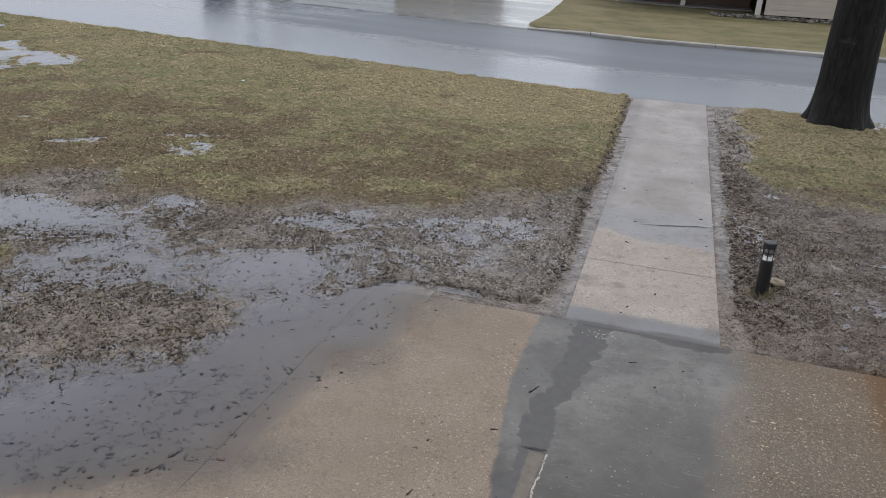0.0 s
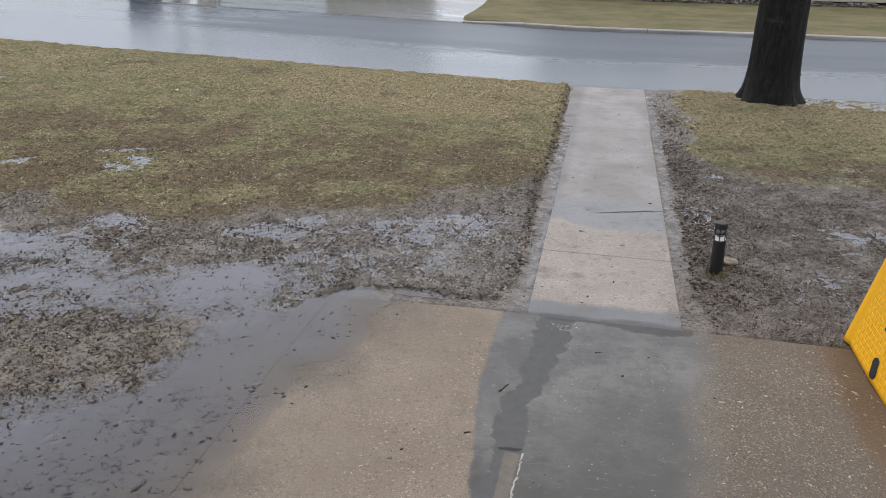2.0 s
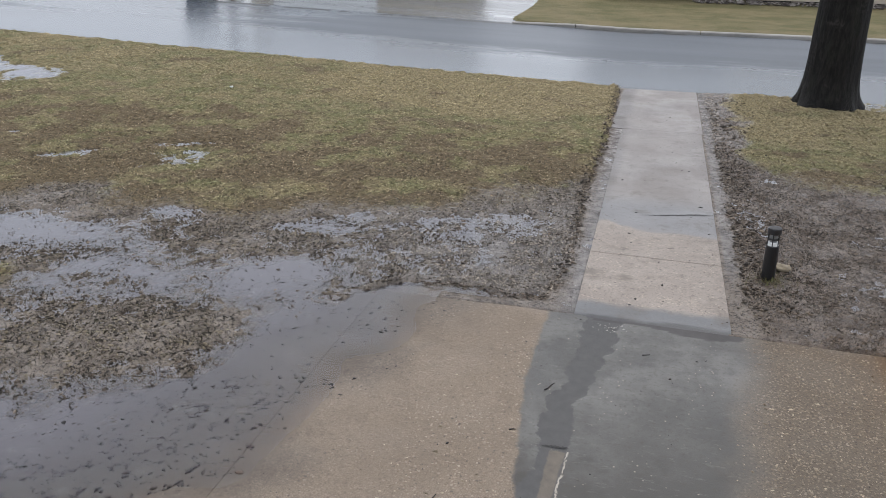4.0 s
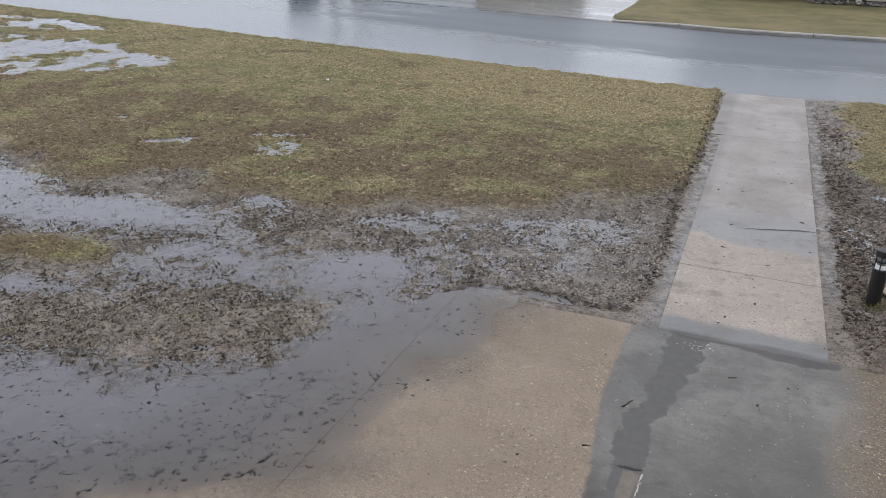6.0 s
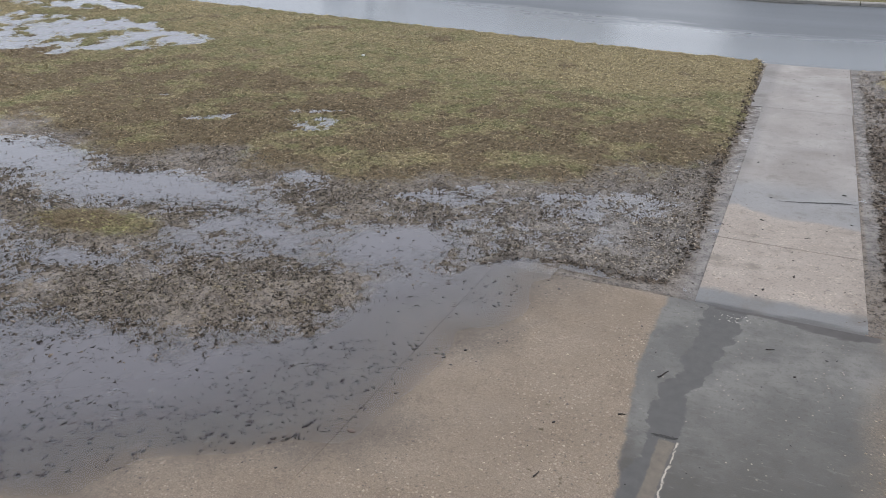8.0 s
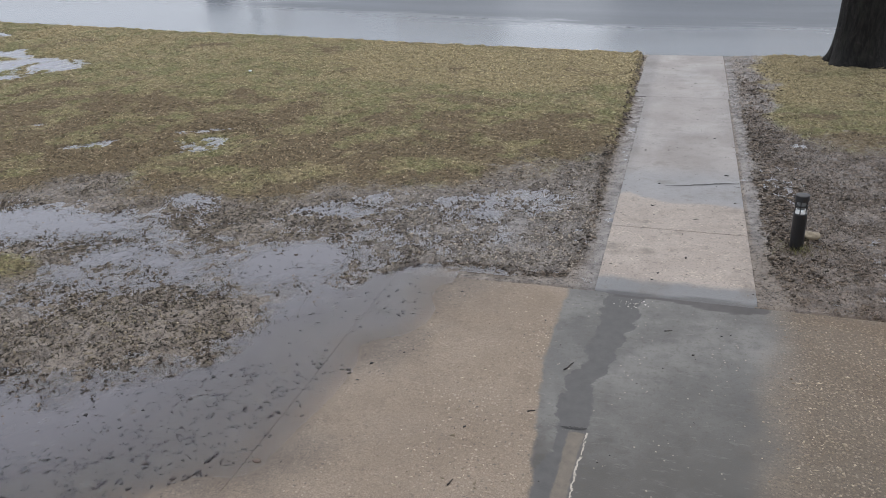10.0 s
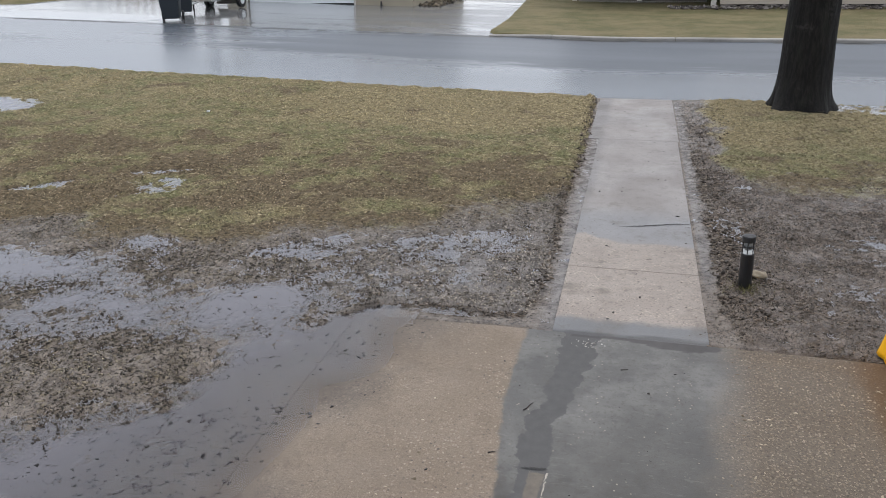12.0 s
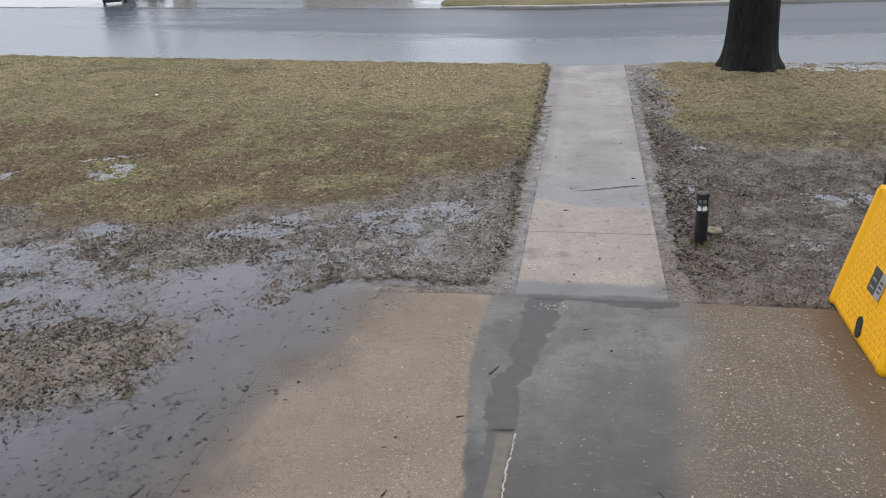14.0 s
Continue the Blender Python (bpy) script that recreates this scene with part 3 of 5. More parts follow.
def grid_mesh(name, xs, ys, z, material, attrs=None):
    nx, ny = len(xs), len(ys)
    X, Y = np.meshgrid(xs, ys)
    co = np.stack([X, Y, z], -1).reshape(-1, 3)
    i = (np.arange(ny - 1)[:, None] * nx + np.arange(nx - 1)[None, :]).ravel()
    loops = np.stack([i, i + 1, i + nx + 1, i + nx], -1).ravel()
    me = tri_soup(name, co, loops, 4, material)
    me.polygons.foreach_set("use_smooth", np.ones(len(me.polygons), bool))
    for key, val in (attrs or {}).items():
        a = me.attributes.new(key, "FLOAT", "POINT")
        a.data.foreach_set("value", np.asarray(val, np.float32).ravel())
    return me


def part(name, data, material, parent, label=""):
    """Links a bmesh or a mesh as one object under a thing or a part."""
    if isinstance(data, bmesh.types.BMesh):
        me = bpy.data.meshes.new(name)
        data.to_mesh(me)
        data.free()
        me.materials.append(material)
        data = me
    ob = new(name, data)
    ob.parent = parent
    return tagged(ob, label) if label else ob


def thing(name, m, label, category, group="", kind=""):
    ob = new(name)
    ob.empty_display_size = 0.1
    ob.matrix_basis = m
    return tagged(ob, label, category, group, kind)


def box(bm, x0, y0, z0, x1, y1, z1, bevel=0.0, m=None):
    r = bmesh.ops.create_cube(bm, size=1)
    vs = r["verts"]
    bmesh.ops.scale(bm, vec=(x1 - x0, y1 - y0, z1 - z0), verts=vs)
    bmesh.ops.translate(bm, vec=((x0 + x1) / 2, (y0 + y1) / 2, (z0 + z1) / 2), verts=vs)
    if m is not None:
        bmesh.ops.transform(bm, matrix=m, verts=vs)
    if bevel:
        es = list({e for v in vs for e in v.link_edges})
        bmesh.ops.bevel(bm, geom=es, offset=bevel, segments=2, affect="EDGES", profile=0.6)
    return bm


def one_box(*a, **k):
    return box(bmesh.new(), *a, **k)


def rod(bm, a, b, r0, r1=None, n=12):
    a, b = Vector(a), Vector(b)
    d = b - a
    m = Matrix.Translation((a + b) / 2) @ d.to_track_quat("Z", "Y").to_matrix().to_4x4()
    bmesh.ops.create_cone(bm, cap_ends=True, segments=n, radius1=r0, radius2=r0 if r1 is None else r1, depth=d.length, matrix=m)
    return bm


def lathe(bm, rings, n=20):
    """Rings of (radius, height), closed at both ends."""
    rows = []
    for r, z in rings:
        rows.append([bm.verts.new((r * math.cos(2 * math.pi * k / n), r * math.sin(2 * math.pi * k / n), z)) for k in range(n)])
    for a, b in zip(rows, rows[1:]):
        for k in range(n):
            bm.faces.new((a[k], a[(k + 1) % n], b[(k + 1) % n], b[k]))
    bm.faces.new(list(reversed(rows[0])))
    bm.faces.new(rows[-1])
    return bm


# ---- ground: one sheet to the horizon ----
def spread(lo, hi, fine, far, start=0.05, grow=1.16):
    mid = list(np.arange(lo, hi, fine))
    out, d, v = [], start, hi
    while v < far:
        out.append(v)
        v, d = v + d, d * grow
    left, d, v = [], start, lo - start
    while v > -far:
        left.append(v)
        v, d = v - d, d * grow
    return np.array(sorted(left) + mid + out)


gx = spread(-6.8, 3.4, 0.017, 420.0, 0.04, 1.13)
gx = np.unique(np.concatenate([gx[(gx < -15) | (gx > -7.2)], np.arange(-15, -7.2, 0.06)]))
gy = np.concatenate([spread(1.4, 8.6, 0.018, 8.6, 0.05, 1.3)[spread(1.4, 8.6, 0.018, 8.6, 0.05, 1.3) > -60],
                     np.arange(8.6, 12.1, 0.045), [12.2, 13, 15, 17, 19, 19.7, 19.73], np.arange(20, 40, 0.5), 40 * 1.25 ** np.arange(0, 12)])
gy = np.unique(np.concatenate([[-300, -120, -60, -30, -15], gy]))
GX, GY = np.meshgrid(gx, gy)
gz, gg, gw, gb = ground_fields(GX, GY)
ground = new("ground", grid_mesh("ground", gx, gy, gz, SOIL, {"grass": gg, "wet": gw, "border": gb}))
tagged(ground, "sodden lawn of dormant grass with bare wet mud", "ground", kind="structure")

# ---- paving ----
SHORE_Y = [-3.0, 1.2, 1.54, 1.84, 2.12, 2.36, 2.90, 3.44, 4.22]
SHORE_X = [-6.5, -2.85, -2.30, -1.99, -1.56, -1.36, -1.27, -1.15, -1.0]


def pad_fields(X, Y):
    shore = np.interp(Y, SHORE_Y, SHORE_X)
    z = WATER_Z + np.clip(0.024 * (X - shore), -0.045, -WATER_Z) + 0.0060 * fbm(X, Y, 2.6, 2, 51, 0.45) * step(0.9, 0.0, X - shore) + 0.0010 * fbm(X, Y, 17, 2, 52) * step(0.6, 1.2, X - shore)
    left = np.interp(Y, [1.0, 2.0, 2.46, 3.4, 4.2], [-0.16, -0.15, -0.20, -0.32, -0.31])
    right = np.interp(Y, [1.0, 2.6, 3.4, 4.25], [0.62, 0.78, 0.86, 0.93])
    cl = np.interp(Y, [1.0, 2.0, 2.4, 2.95, 3.17, 3.5, 4.05, 4.2], [-0.20, -0.20, -0.205, -0.15, -0.19, -0.12, -0.06, -0.05])
    cs = np.interp(Y, [1.0, 2.0, 2.4, 2.95], [-0.13, -0.115, -0.122, -0.105])
    cr = np.interp(Y, [1.0, 2.0, 2.3, 2.63, 2.92, 3.28, 3.6, 4.1, 4.2], [-0.055, -0.04, -0.03, -0.03, -0.01, -0.015, 0.04, 0.14, 0.16])
    jog = 0.055 * fbm(Y * 0 + 3.0, Y, 7, 3, 56)
    cl, cr = cl + jog, cr + 0.055 * fbm(Y * 0 + 8.0, Y, 7, 3, 57) * step(2.9, 3.1, Y)
    chan = np.minimum(X - cl, cr - X)
    strip = np.minimum(np.minimum(X - cs - 0.006, cr - X - 0.006), 2.90 - Y)
    rim = np.where(Y < 2.92, X - cr, 1.0)
    z = z - 0.006 * step(-0.01, 0.015, chan)
    z = z - 0.008 * np.exp(-((X - cs) / 0.007) ** 2) * (Y < 2.7)
    # One mask for brown staining and for shade painted beside the plate.
    stain_shade = 0.12 * step(0.8, 1.1, X) + 1.0 * blob(X, Y, 1.70, 3.65, 0.20, 0.85) + 0.35 * blob(X, Y, 1.45, 2.6, 0.4, 0.6) + 0.35 * blob(X, Y, 1.1, 4.15, 0.5, 0.2)
    soak = step(0.62, -0.30, X - shore + 0.34 * fbm(X, Y, 2, 4, 54)) * 0.72
    seep = 0.016 + 0.060 * step(0.05, 0.70, X) + 0.05 * fbm(X, Y * 0.4, 5, 4, 55)
    soak = np.maximum(soak, step(4.232, 4.246, Y + seep) * 0.95 * (X < 0.84) * (X > -0.02))
    return z, {"cem": X - left, "cemr": right - X, "chan": chan, "strip": strip, "rim": rim, "stain_shade": stain_shade, "soak": soak}


# standing water in the low places
def pool_mesh(name, xs, ys, level, bottom, keep):
    """A level sheet of water over the ground's low places, with its depth."""
    X, Y = np.meshgrid(xs, ys)
    top = level(X, Y)
    depth = top - bottom(X, Y)
    me = grid_mesh(name, xs, ys, top, WATER, {"depth": np.clip(depth, 0, 1)})
    bm = bmesh.new()
    bm.from_mesh(me)
    gone = (~keep(X, Y)).ravel()
    bm.verts.ensure_lookup_table()
    bmesh.ops.delete(bm, geom=[v for v in bm.verts if gone[v.index]], context="VERTS")
    bm.to_mesh(me)
    bm.free()
    return me


def bottom_near(X, Y):
    g, _, _, _ = ground_fields(X, Y)
    p, _ = pad_fields(X, Y)
    return np.where((Y < 4.24) & (X > -4.4), np.maximum(g, p), g)


water = new("water", pool_mesh("water", np.arange(-9, 7.0, 0.06), np.arange(-2.5, 11.95, 0.06), lambda X, Y: X * 0 + WATER_Z, bottom_near, lambda X, Y: (bottom_near(X, Y) < WATER_Z + 0.03) & ((X < -1.0) | (Y > 4.33))))
tagged(water, "still grey rainwater standing on mud and paving", "water", kind="structure")
water.visible_shadow = False
far_water = new("water", pool_mesh("water", np.arange(-17.5, -7.6, 0.1), np.arange(7.0, 11.95, 0.1), far_level, lambda X, Y: ground_fields(X, Y)[0], lambda X, Y: far_pool(X, Y) > 0.10))
tagged(far_water, "pale rainwater pool lying in the lawn", "water", kind="structure")
far_water.visible_shadow = False


def slab_mesh(name, xs, ys, fields, thick, material):
    """A cast slab: a modelled top, worn edges and upright sides."""
    X, Y = np.meshgrid(xs, ys)
    z, attrs = fields(X, Y)
    edge = np.minimum(np.minimum(X - xs[0], xs[-1] - X), np.minimum(Y - ys[0], ys[-1] - Y))
    z = z - 0.0003 * np.exp(-edge / 0.006)
    me = grid_mesh(name, xs, ys, z, material, attrs)
    bm = bmesh.new()
    bm.from_mesh(me)
    rim = [e for e in bm.edges if e.is_boundary]
    for e in rim:
        e.smooth = False
    ext = bmesh.ops.extrude_edge_only(bm, edges=rim)
    bmesh.ops.translate(bm, vec=(0, 0, -thick), verts=[g for g in ext["geom"] if isinstance(g, bmesh.types.BMVert)])
    bmesh.ops.recalc_face_normals(bm, faces=bm.faces)
    bm.to_mesh(me)
    bm.free()
    return me


pad = thing("pavement", Matrix(), "wet tan exposed-aggregate concrete pad with a grey cement patch", "pavement", kind="structure")
for x0, x1 in ((-4.4, -1.4208), (-1.4192, 3.4)):
    ys = np.arange(-2.6, 4.2401, 0.02)
    xs = np.linspace(x0, x1, int((x1 - x0) / 0.02) + 1)
    part("slab", slab_mesh("slab", xs, ys, pad_fields, 0.11, AGG), AGG, pad)


def walk_fields(X, Y):
    z = 0.0015 * fbm(X, Y, 3, 4, 61) + 0.001 * fbm(X, Y, 25, 2, 62)
    n = 0.10 * fbm(X, Y, 2.5, 4, 64)
    z = z - 0.011 * step(4.275, 4.243, Y - 0.022 * step(0.1, 0.7, X) + 0.3 * n)
    front = 4.47 - Y + 0.5 * n
    back = np.minimum(Y - (5.85 + 2.0 * n), 12.5 - Y)
    cem = np.maximum(front, back)
    stain_shade = 0.25 * blob(X, Y, 0.35, 7.2, 0.25, 0.25)
    soak = 0.8 * step(4.285, 4.262, Y + 0.5 * n - 0.03 * step(0.2, 0.7, X)) + 0.35 * blob(X, Y, 0.35, 10.6, 0.3, 0.5)
    soak = soak + 0.45 * step(0.13, 0.0, X + 0.14 + 0.4 * n) * step(5.5, 7.5, Y)
    one = np.ones_like(X)
    return z, {"cem": cem, "cemr": one, "chan": -one, "strip": -one, "rim": one, "stain_shade": stain_shade, "soak": soak}


def walkway_material():
    """Pale concrete with tan aggregate showing; grey cement where attribute cem > 0."""
    m = Nodes("walk_concrete")
    big = m.ramp(m.noise(1.3, 6), 0.3, 0.7)
    fine = m.noise(150, 3, 0.7)
    tan = m.mix(big, (0.250, 0.212, 0.180), (0.325, 0.280, 0.238))
    pebble = m.math("MULTIPLY", m.ramp(m.voronoi(50), 0.2, 0.4, 1.0, 0.0), m.ramp(m.noise(9, 3), 0.45, 0.6))
    tan = m.mix(m.math("MULTIPLY", pebble, 0.8), tan, (0.46, 0.39, 0.31))
    tan = m.mix(m.ramp(m.noise(60, 4, 0.75), 0.52, 0.66), tan, (0.155, 0.128, 0.105))
    grey = m.mix(m.ramp(m.noise(1.6, 6), 0.35, 0.65), (0.188, 0.169, 0.154), (0.256, 0.233, 0.215))
    y = m.xyz()[1]
    front = m.ramp(y, 4.6, 4.9, 1.0, 0.0)
    grey = m.mix(front, grey, (0.138, 0.140, 0.142))
    mid = m.math("MULTIPLY", m.ramp(y, 5.7, 5.95), m.ramp(y, 6.35, 6.8, 1.0, 0.0))
    grey = m.mix(m.math("MULTIPLY", mid, 0.7), grey, (0.19, 0.195, 0.20))
    coat = m.ramp(m.math("ADD", m.attr("cem"), m.math("MULTIPLY", m.math("SUBTRACT", m.noise(6, 6, 0.7), 0.5), 0.16)), -0.03, 0.07)
    c = m.mix(coat, tan, grey)
    c = m.mix(m.ramp(m.noise(3.2, 6, 0.65), 0.52, 0.70), c, m.mix(0.6, c, (0.10, 0.085, 0.07)))
    c = m.mix(m.math("MULTIPLY", m.ramp(m.noise(17, 6, 0.75), 0.54, 0.66), 0.6), c, (0.115, 0.103, 0.092))
    c = m.mix(m.math("MULTIPLY", m.ramp(m.noise(0.9, 5, 0.6, m.scaled(2.0, 0.6, 1.0)), 0.50, 0.62), m.ramp(y, 6.3, 7.2, 0.0, 0.5)), c, (0.292, 0.270, 0.250))
    c = m.mix(m.ramp(m.attr("soak"), 0.0, 1.0), c, m.mix(0.85, c, (0.055, 0.054, 0.055)))
    m.bump(m.math("ADD", m.math("MULTIPLY", pebble, 0.6), fine), 0.4, 0.005)
    return m.set(Base_Color=c, Roughness=m.mix(coat, 0.65, m.ramp(m.noise(1.1, 4), 0.35, 0.65, 0.40, 0.62)), Specular_IOR_Level=0.5)


WALK = walkway_material()
path_walk = thing("walkway", Matrix(), "narrow wet concrete front walk of cast slabs", "walkway", kind="structure")
joints = [4.243, 5.285, 9.28, 11.93]
for k, (a, b) in enumerate(zip(joints, joints[1:])):
    x0, x1 = (-0.142, 0.780) if k < 2 else (-0.265, 0.795)
    gap = (0.0045, 0.0025, 0.0012)[k]
    ys = np.linspace(a + gap, b - gap, int((b - a) / 0.022))
    xs = np.linspace(x0, x1, 44)
    part("slab", slab_mesh("slab", xs, ys, walk_fields, 0.10, WALK), WALK, path_walk)


def crack(parent, pts, width, seed, lift=0.0012):
    """A ragged open crack: a dark ribbon that narrows to both ends."""
    rnd = random.Random(seed)
    n = 10 * (len(pts) - 1)
    bm = bmesh.new()
    rows = []
    for k in range(n + 1):
        t = k / n * (len(pts) - 1)
        i = min(int(t), len(pts) - 2)
        p = Vector((*pts[i], 0)).lerp(Vector((*pts[i + 1], 0)), t - i)
        d = (Vector((*pts[i + 1], 0)) - Vector((*pts[i], 0))).normalized()
        side = Vector((-d.y, d.x, 0))
        w = width * rnd.uniform(0.45, 1.1) * (0.15 + min(1.0, 3.0 * k / n, 6.0 * (1 - k / n)))
        p += side * rnd.uniform(-0.004, 0.004)
        rows.append([bm.verts.new((q.x, q.y, lift + h)) for q, h in ((p - side * w, 0.0), (p, -0.0006), (p + side * w, 0.0006))])
    for a, b in zip(rows, rows[1:]):
        for j in range(2):
            bm.faces.new((a[j], b[j], b[j + 1], a[j + 1]))
    return part("crack", bm, CRACK, parent, "dark open crack")


# The shade inside the crack, put into the ribbon's colour.
CRACK = plain("crack_shade", (0.032, 0.030, 0.029), 0.7, var=0.4, scale=30)
crack(path_walk, [(0.20, 6.19), (0.35, 6.225), (0.52, 6.285), (0.66, 6.335), (0.775, 6.35)], 0.008, 3, 0.0035)
crack(pad, [(-0.135, 2.915), (-0.08, 2.92), (-0.015, 2.925)], 0.006, 4, -0.002)

# ---- street, far drive, kerb ----
rx = np.concatenate([np.linspace(-220, -32, 24), np.arange(-30, 30, 0.35), np.linspace(32, 220, 24)])
ry = np.concatenate([[11.86], np.arange(11.9, 19.75, 0.12)])
RX, RY = np.meshgrid(rx, ry)
rz = rise(RX, RY) - 0.018 + 0.03 * step(12, 15.6, RY) - 0.03 * step(15.8, 19.6, RY) + 0.004 * fbm(RX, RY, 0.7, 3, 72)
road = new("road", grid_mesh("road", rx, ry, rz, ROAD))
tagged(road, "flooded asphalt street shining with rain", "road", kind="structure")

dx = np.arange(-60, -3.2, 0.4)
dy = np.arange(19.70, 36.2, 0.3)
DX, DY = np.meshgrid(dx, dy)
DX2 = np.where(DX > -12, -12 + (DX + 12) * (drive_edge(DY) + 12) / (dx[-1] + 12), DX)
dz = rise(DX2, DY) - 0.02 + 0.035 * step(19.7, 21.5, DY) + 0.004 * fbm(DX2, DY, 0.8, 3, 73)
dz = np.where((DX2 < -21.6) & (DY > 23.2 + 0.25 * (-21.6 - DX2)), dz - 0.4, dz)
drive_me = grid_mesh("driveway", dx, dy, dz, DRIVE)
co = np.stack([DX2, DY, dz], -1).astype(np.float32)
drive_me.vertices.foreach_set("co", co.ravel())
driveway = new("driveway", drive_me)
tagged(driveway, "broad wet concrete driveway reflecting the garage", "driveway", kind="structure")

kerb = thing("kerb", Matrix(), "worn pale concrete kerb along the far side of the street", "kerb", kind="structure")


def kerb_piece(x0, x1, drop=0.0):
    bm = bmesh.new()
    n = 5
    rows = []
    for k in range(n + 1):
        x = x0 + (x1 - x0) * k / n
        z = float(rise(x, 19.6)) - drop * (1 - k / n)
        y = 19.56 + 0.10 * drop * (1 - k / n)
        rows.append([bm.verts.new((x, y + dy_, z + h)) for dy_, h in ((0.0, -0.12), (0.008, 0.042), (0.03, 0.062), (0.15, 0.070), (0.18, 0.060), (0.18, -0.12))])
    for a, b in zip(rows, rows[1:]):
        for j in range(5):
            bm.faces.new((a[j], a[j + 1], b[j + 1], b[j]))
    bm.faces.new(rows[0])
    bm.faces.new(list(reversed(rows[-1])))
    bmesh.ops.recalc_face_normals(bm, faces=bm.faces)
    return bm


part("kerb_stone", kerb_piece(-3.5, -1.9, 0.05), KERB, kerb)
for k in range(17):
    part("kerb_stone", kerb_piece(-1.88 + 3 * k, 1.10 + 3 * k), KERB, kerb)

# ---- street tree ----
def tree_trunk():
    """Buttressed trunk with bark ridges."""
    n, rows = 72, []
    vs, fs = [], []
    hs = [-0.15, -0.02, 0.03, 0.08, 0.14, 0.22, 0.32, 0.45, 0.6, 0.8, 1.0, 1.25, 1.5, 1.8, 2.1, 2.5, 3.0, 3.6, 4.2, 4.8]
    for h in hs:
        for k in range(n):
            a = 2 * math.pi * k / n
            r = 0.335 - 0.012 * h + 0.095 * math.exp(-max(h, 0) / 0.16) * (1 + 0.55 * math.sin(5 * a + 0.7) + 0.3 * math.sin(3 * a + 2))
            r += 0.03 * math.exp(-max(h, 0) / 0.6)
            r += 0.014 * float(fbm(a * 7, h * 1.3, 1.0, 2, 81)) + 0.012 * float(vnoise(a * 14, h * 2.2, 83))
            vs.append((r * math.cos(a) - 0.012 * h, r * math.sin(a), h))
    for i in range(len(hs) - 1):
        for k in range(n):
            a, b = i * n + k, i * n + (k + 1) % n
            fs.append((a, b, b + n, a + n))
    return mesh_from("trunk", vs, fs, BARK, True)


def limbs(seed):
    """Bare winter limbs, forking five times."""
    rnd = random.Random(seed)
    bm = bmesh.new()

    def grow(p, d, length, r, depth):
        q = p + d * length
        rod(bm, p, q, r, r * 0.72, 8 if depth < 2 else 5)
        if depth == 5:
            return
        for _ in range(3 if depth < 2 else 2):
            turn = Vector((rnd.uniform(-1, 1), rnd.uniform(-1, 1), rnd.uniform(-0.25, 0.7)))
            nd = (d + 0.75 * turn).normalized()
            grow(q, nd, length * rnd.uniform(0.62, 0.82), r * 0.62, depth + 1)

    for k in range(4):
        a = k * 1.57 + 0.4
        grow(Vector((-0.05, 0, 4.5)), Vector((0.55 * math.cos(a), 0.55 * math.sin(a), 0.9)).normalized(), 2.2, 0.2, 0)
    return bm


tree = thing("tree", pose(2.53, 11.62, 0.0), "large bare street tree with wet black bark", "tree")
part("trunk", tree_trunk(), BARK, tree)
part("crown", limbs(3), BARK, tree, "bare leafless winter limbs")

# ---- path light and stone ----
def path_light(m):
    ob = thing("path_light", m, "black plastic bollard path light stuck in mud", "garden light")
    part("body", lathe(bmesh.new(), [(0.043, -0.08), (0.043, 0.0), (0.043, 0.235), (0.040, 0.242)], 24), BLACK, ob)
    part("collar", lathe(bmesh.new(), [(0.034, 0.236), (0.039, 0.245), (0.036, 0.262), (0.028, 0.268)], 24), CLEAR, ob, "white collar at the foot of the lens")
    part("lens", lathe(bmesh.new(), [(0.024, 0.262), (0.026, 0.290), (0.026, 0.325)], 20), SMOKY, ob, "smoky clear cylindrical lens")
    for k in range(6):
        a = k * math.pi / 3 + 0.3
        part("cage_bar", rod(bmesh.new(), (0.038 * math.cos(a), 0.038 * math.sin(a), 0.24), (0.038 * math.cos(a), 0.038 * math.sin(a), 0.33), 0.0035, n=8), BLACK, ob)
    part("cage_ring", lathe(bmesh.new(), [(0.030, 0.288), (0.0415, 0.288), (0.0415, 0.294), (0.030, 0.294)], 24), BLACK, ob)
    part("cap", lathe(bmesh.new(), [(0.038, 0.324), (0.0435, 0.326), (0.0435, 0.360), (0.041, 0.366), (0.028, 0.368)], 24), BLACK, ob, "black cap with a small solar top")
    return ob


path_light(pose(1.075, 5.17, 0.004, 0, -2.2, 0))


def rock(rx, ry, rz, seed, material, sub=2):
    bm = bmesh.new()
    bmesh.ops.create_icosphere(bm, subdivisions=sub, radius=1)
    for v in bm.verts:
        k = 1 + 0.35 * noise.noise(v.co * 1.6 + Vector((seed, seed * 2, 0))) + 0.22 * noise.noise(v.co * 4.0 + Vector((0, seed, seed)))
        v.co = Vector((v.co.x * rx * k, v.co.y * ry * k, v.co.z * rz * k))
    me = bpy.data.meshes.new("stone")
    bm.to_mesh(me)
    bm.free()
    me.materials.append(material)
    me.polygons.foreach_set("use_smooth", [True] * len(me.polygons))
    return me


stone = new("stone", rock(0.058, 0.038, 0.027, 2, STONE, 3))
stone.location = (1.185, 5.34, 0.018)
tagged(stone, "flat tan stone lying in mud beside the path light", "stone")

# ---- yellow ramp plate leaning on its edge, doormat and post behind it ----
LEAN = radians(12)
u_ax, v_ax = Vector((0.012, -1, 0)).normalized(), Vector((math.sin(LEAN), 0, math.cos(LEAN)))
n_ax = u_ax.cross(v_ax).normalized()
plate_m = Matrix((u_ax, v_ax, n_ax)).transposed().to_4x4()
plate_m.translation = Vector((1.712, 4.36, 0.004))
PW, PH = 0.805, 0.755


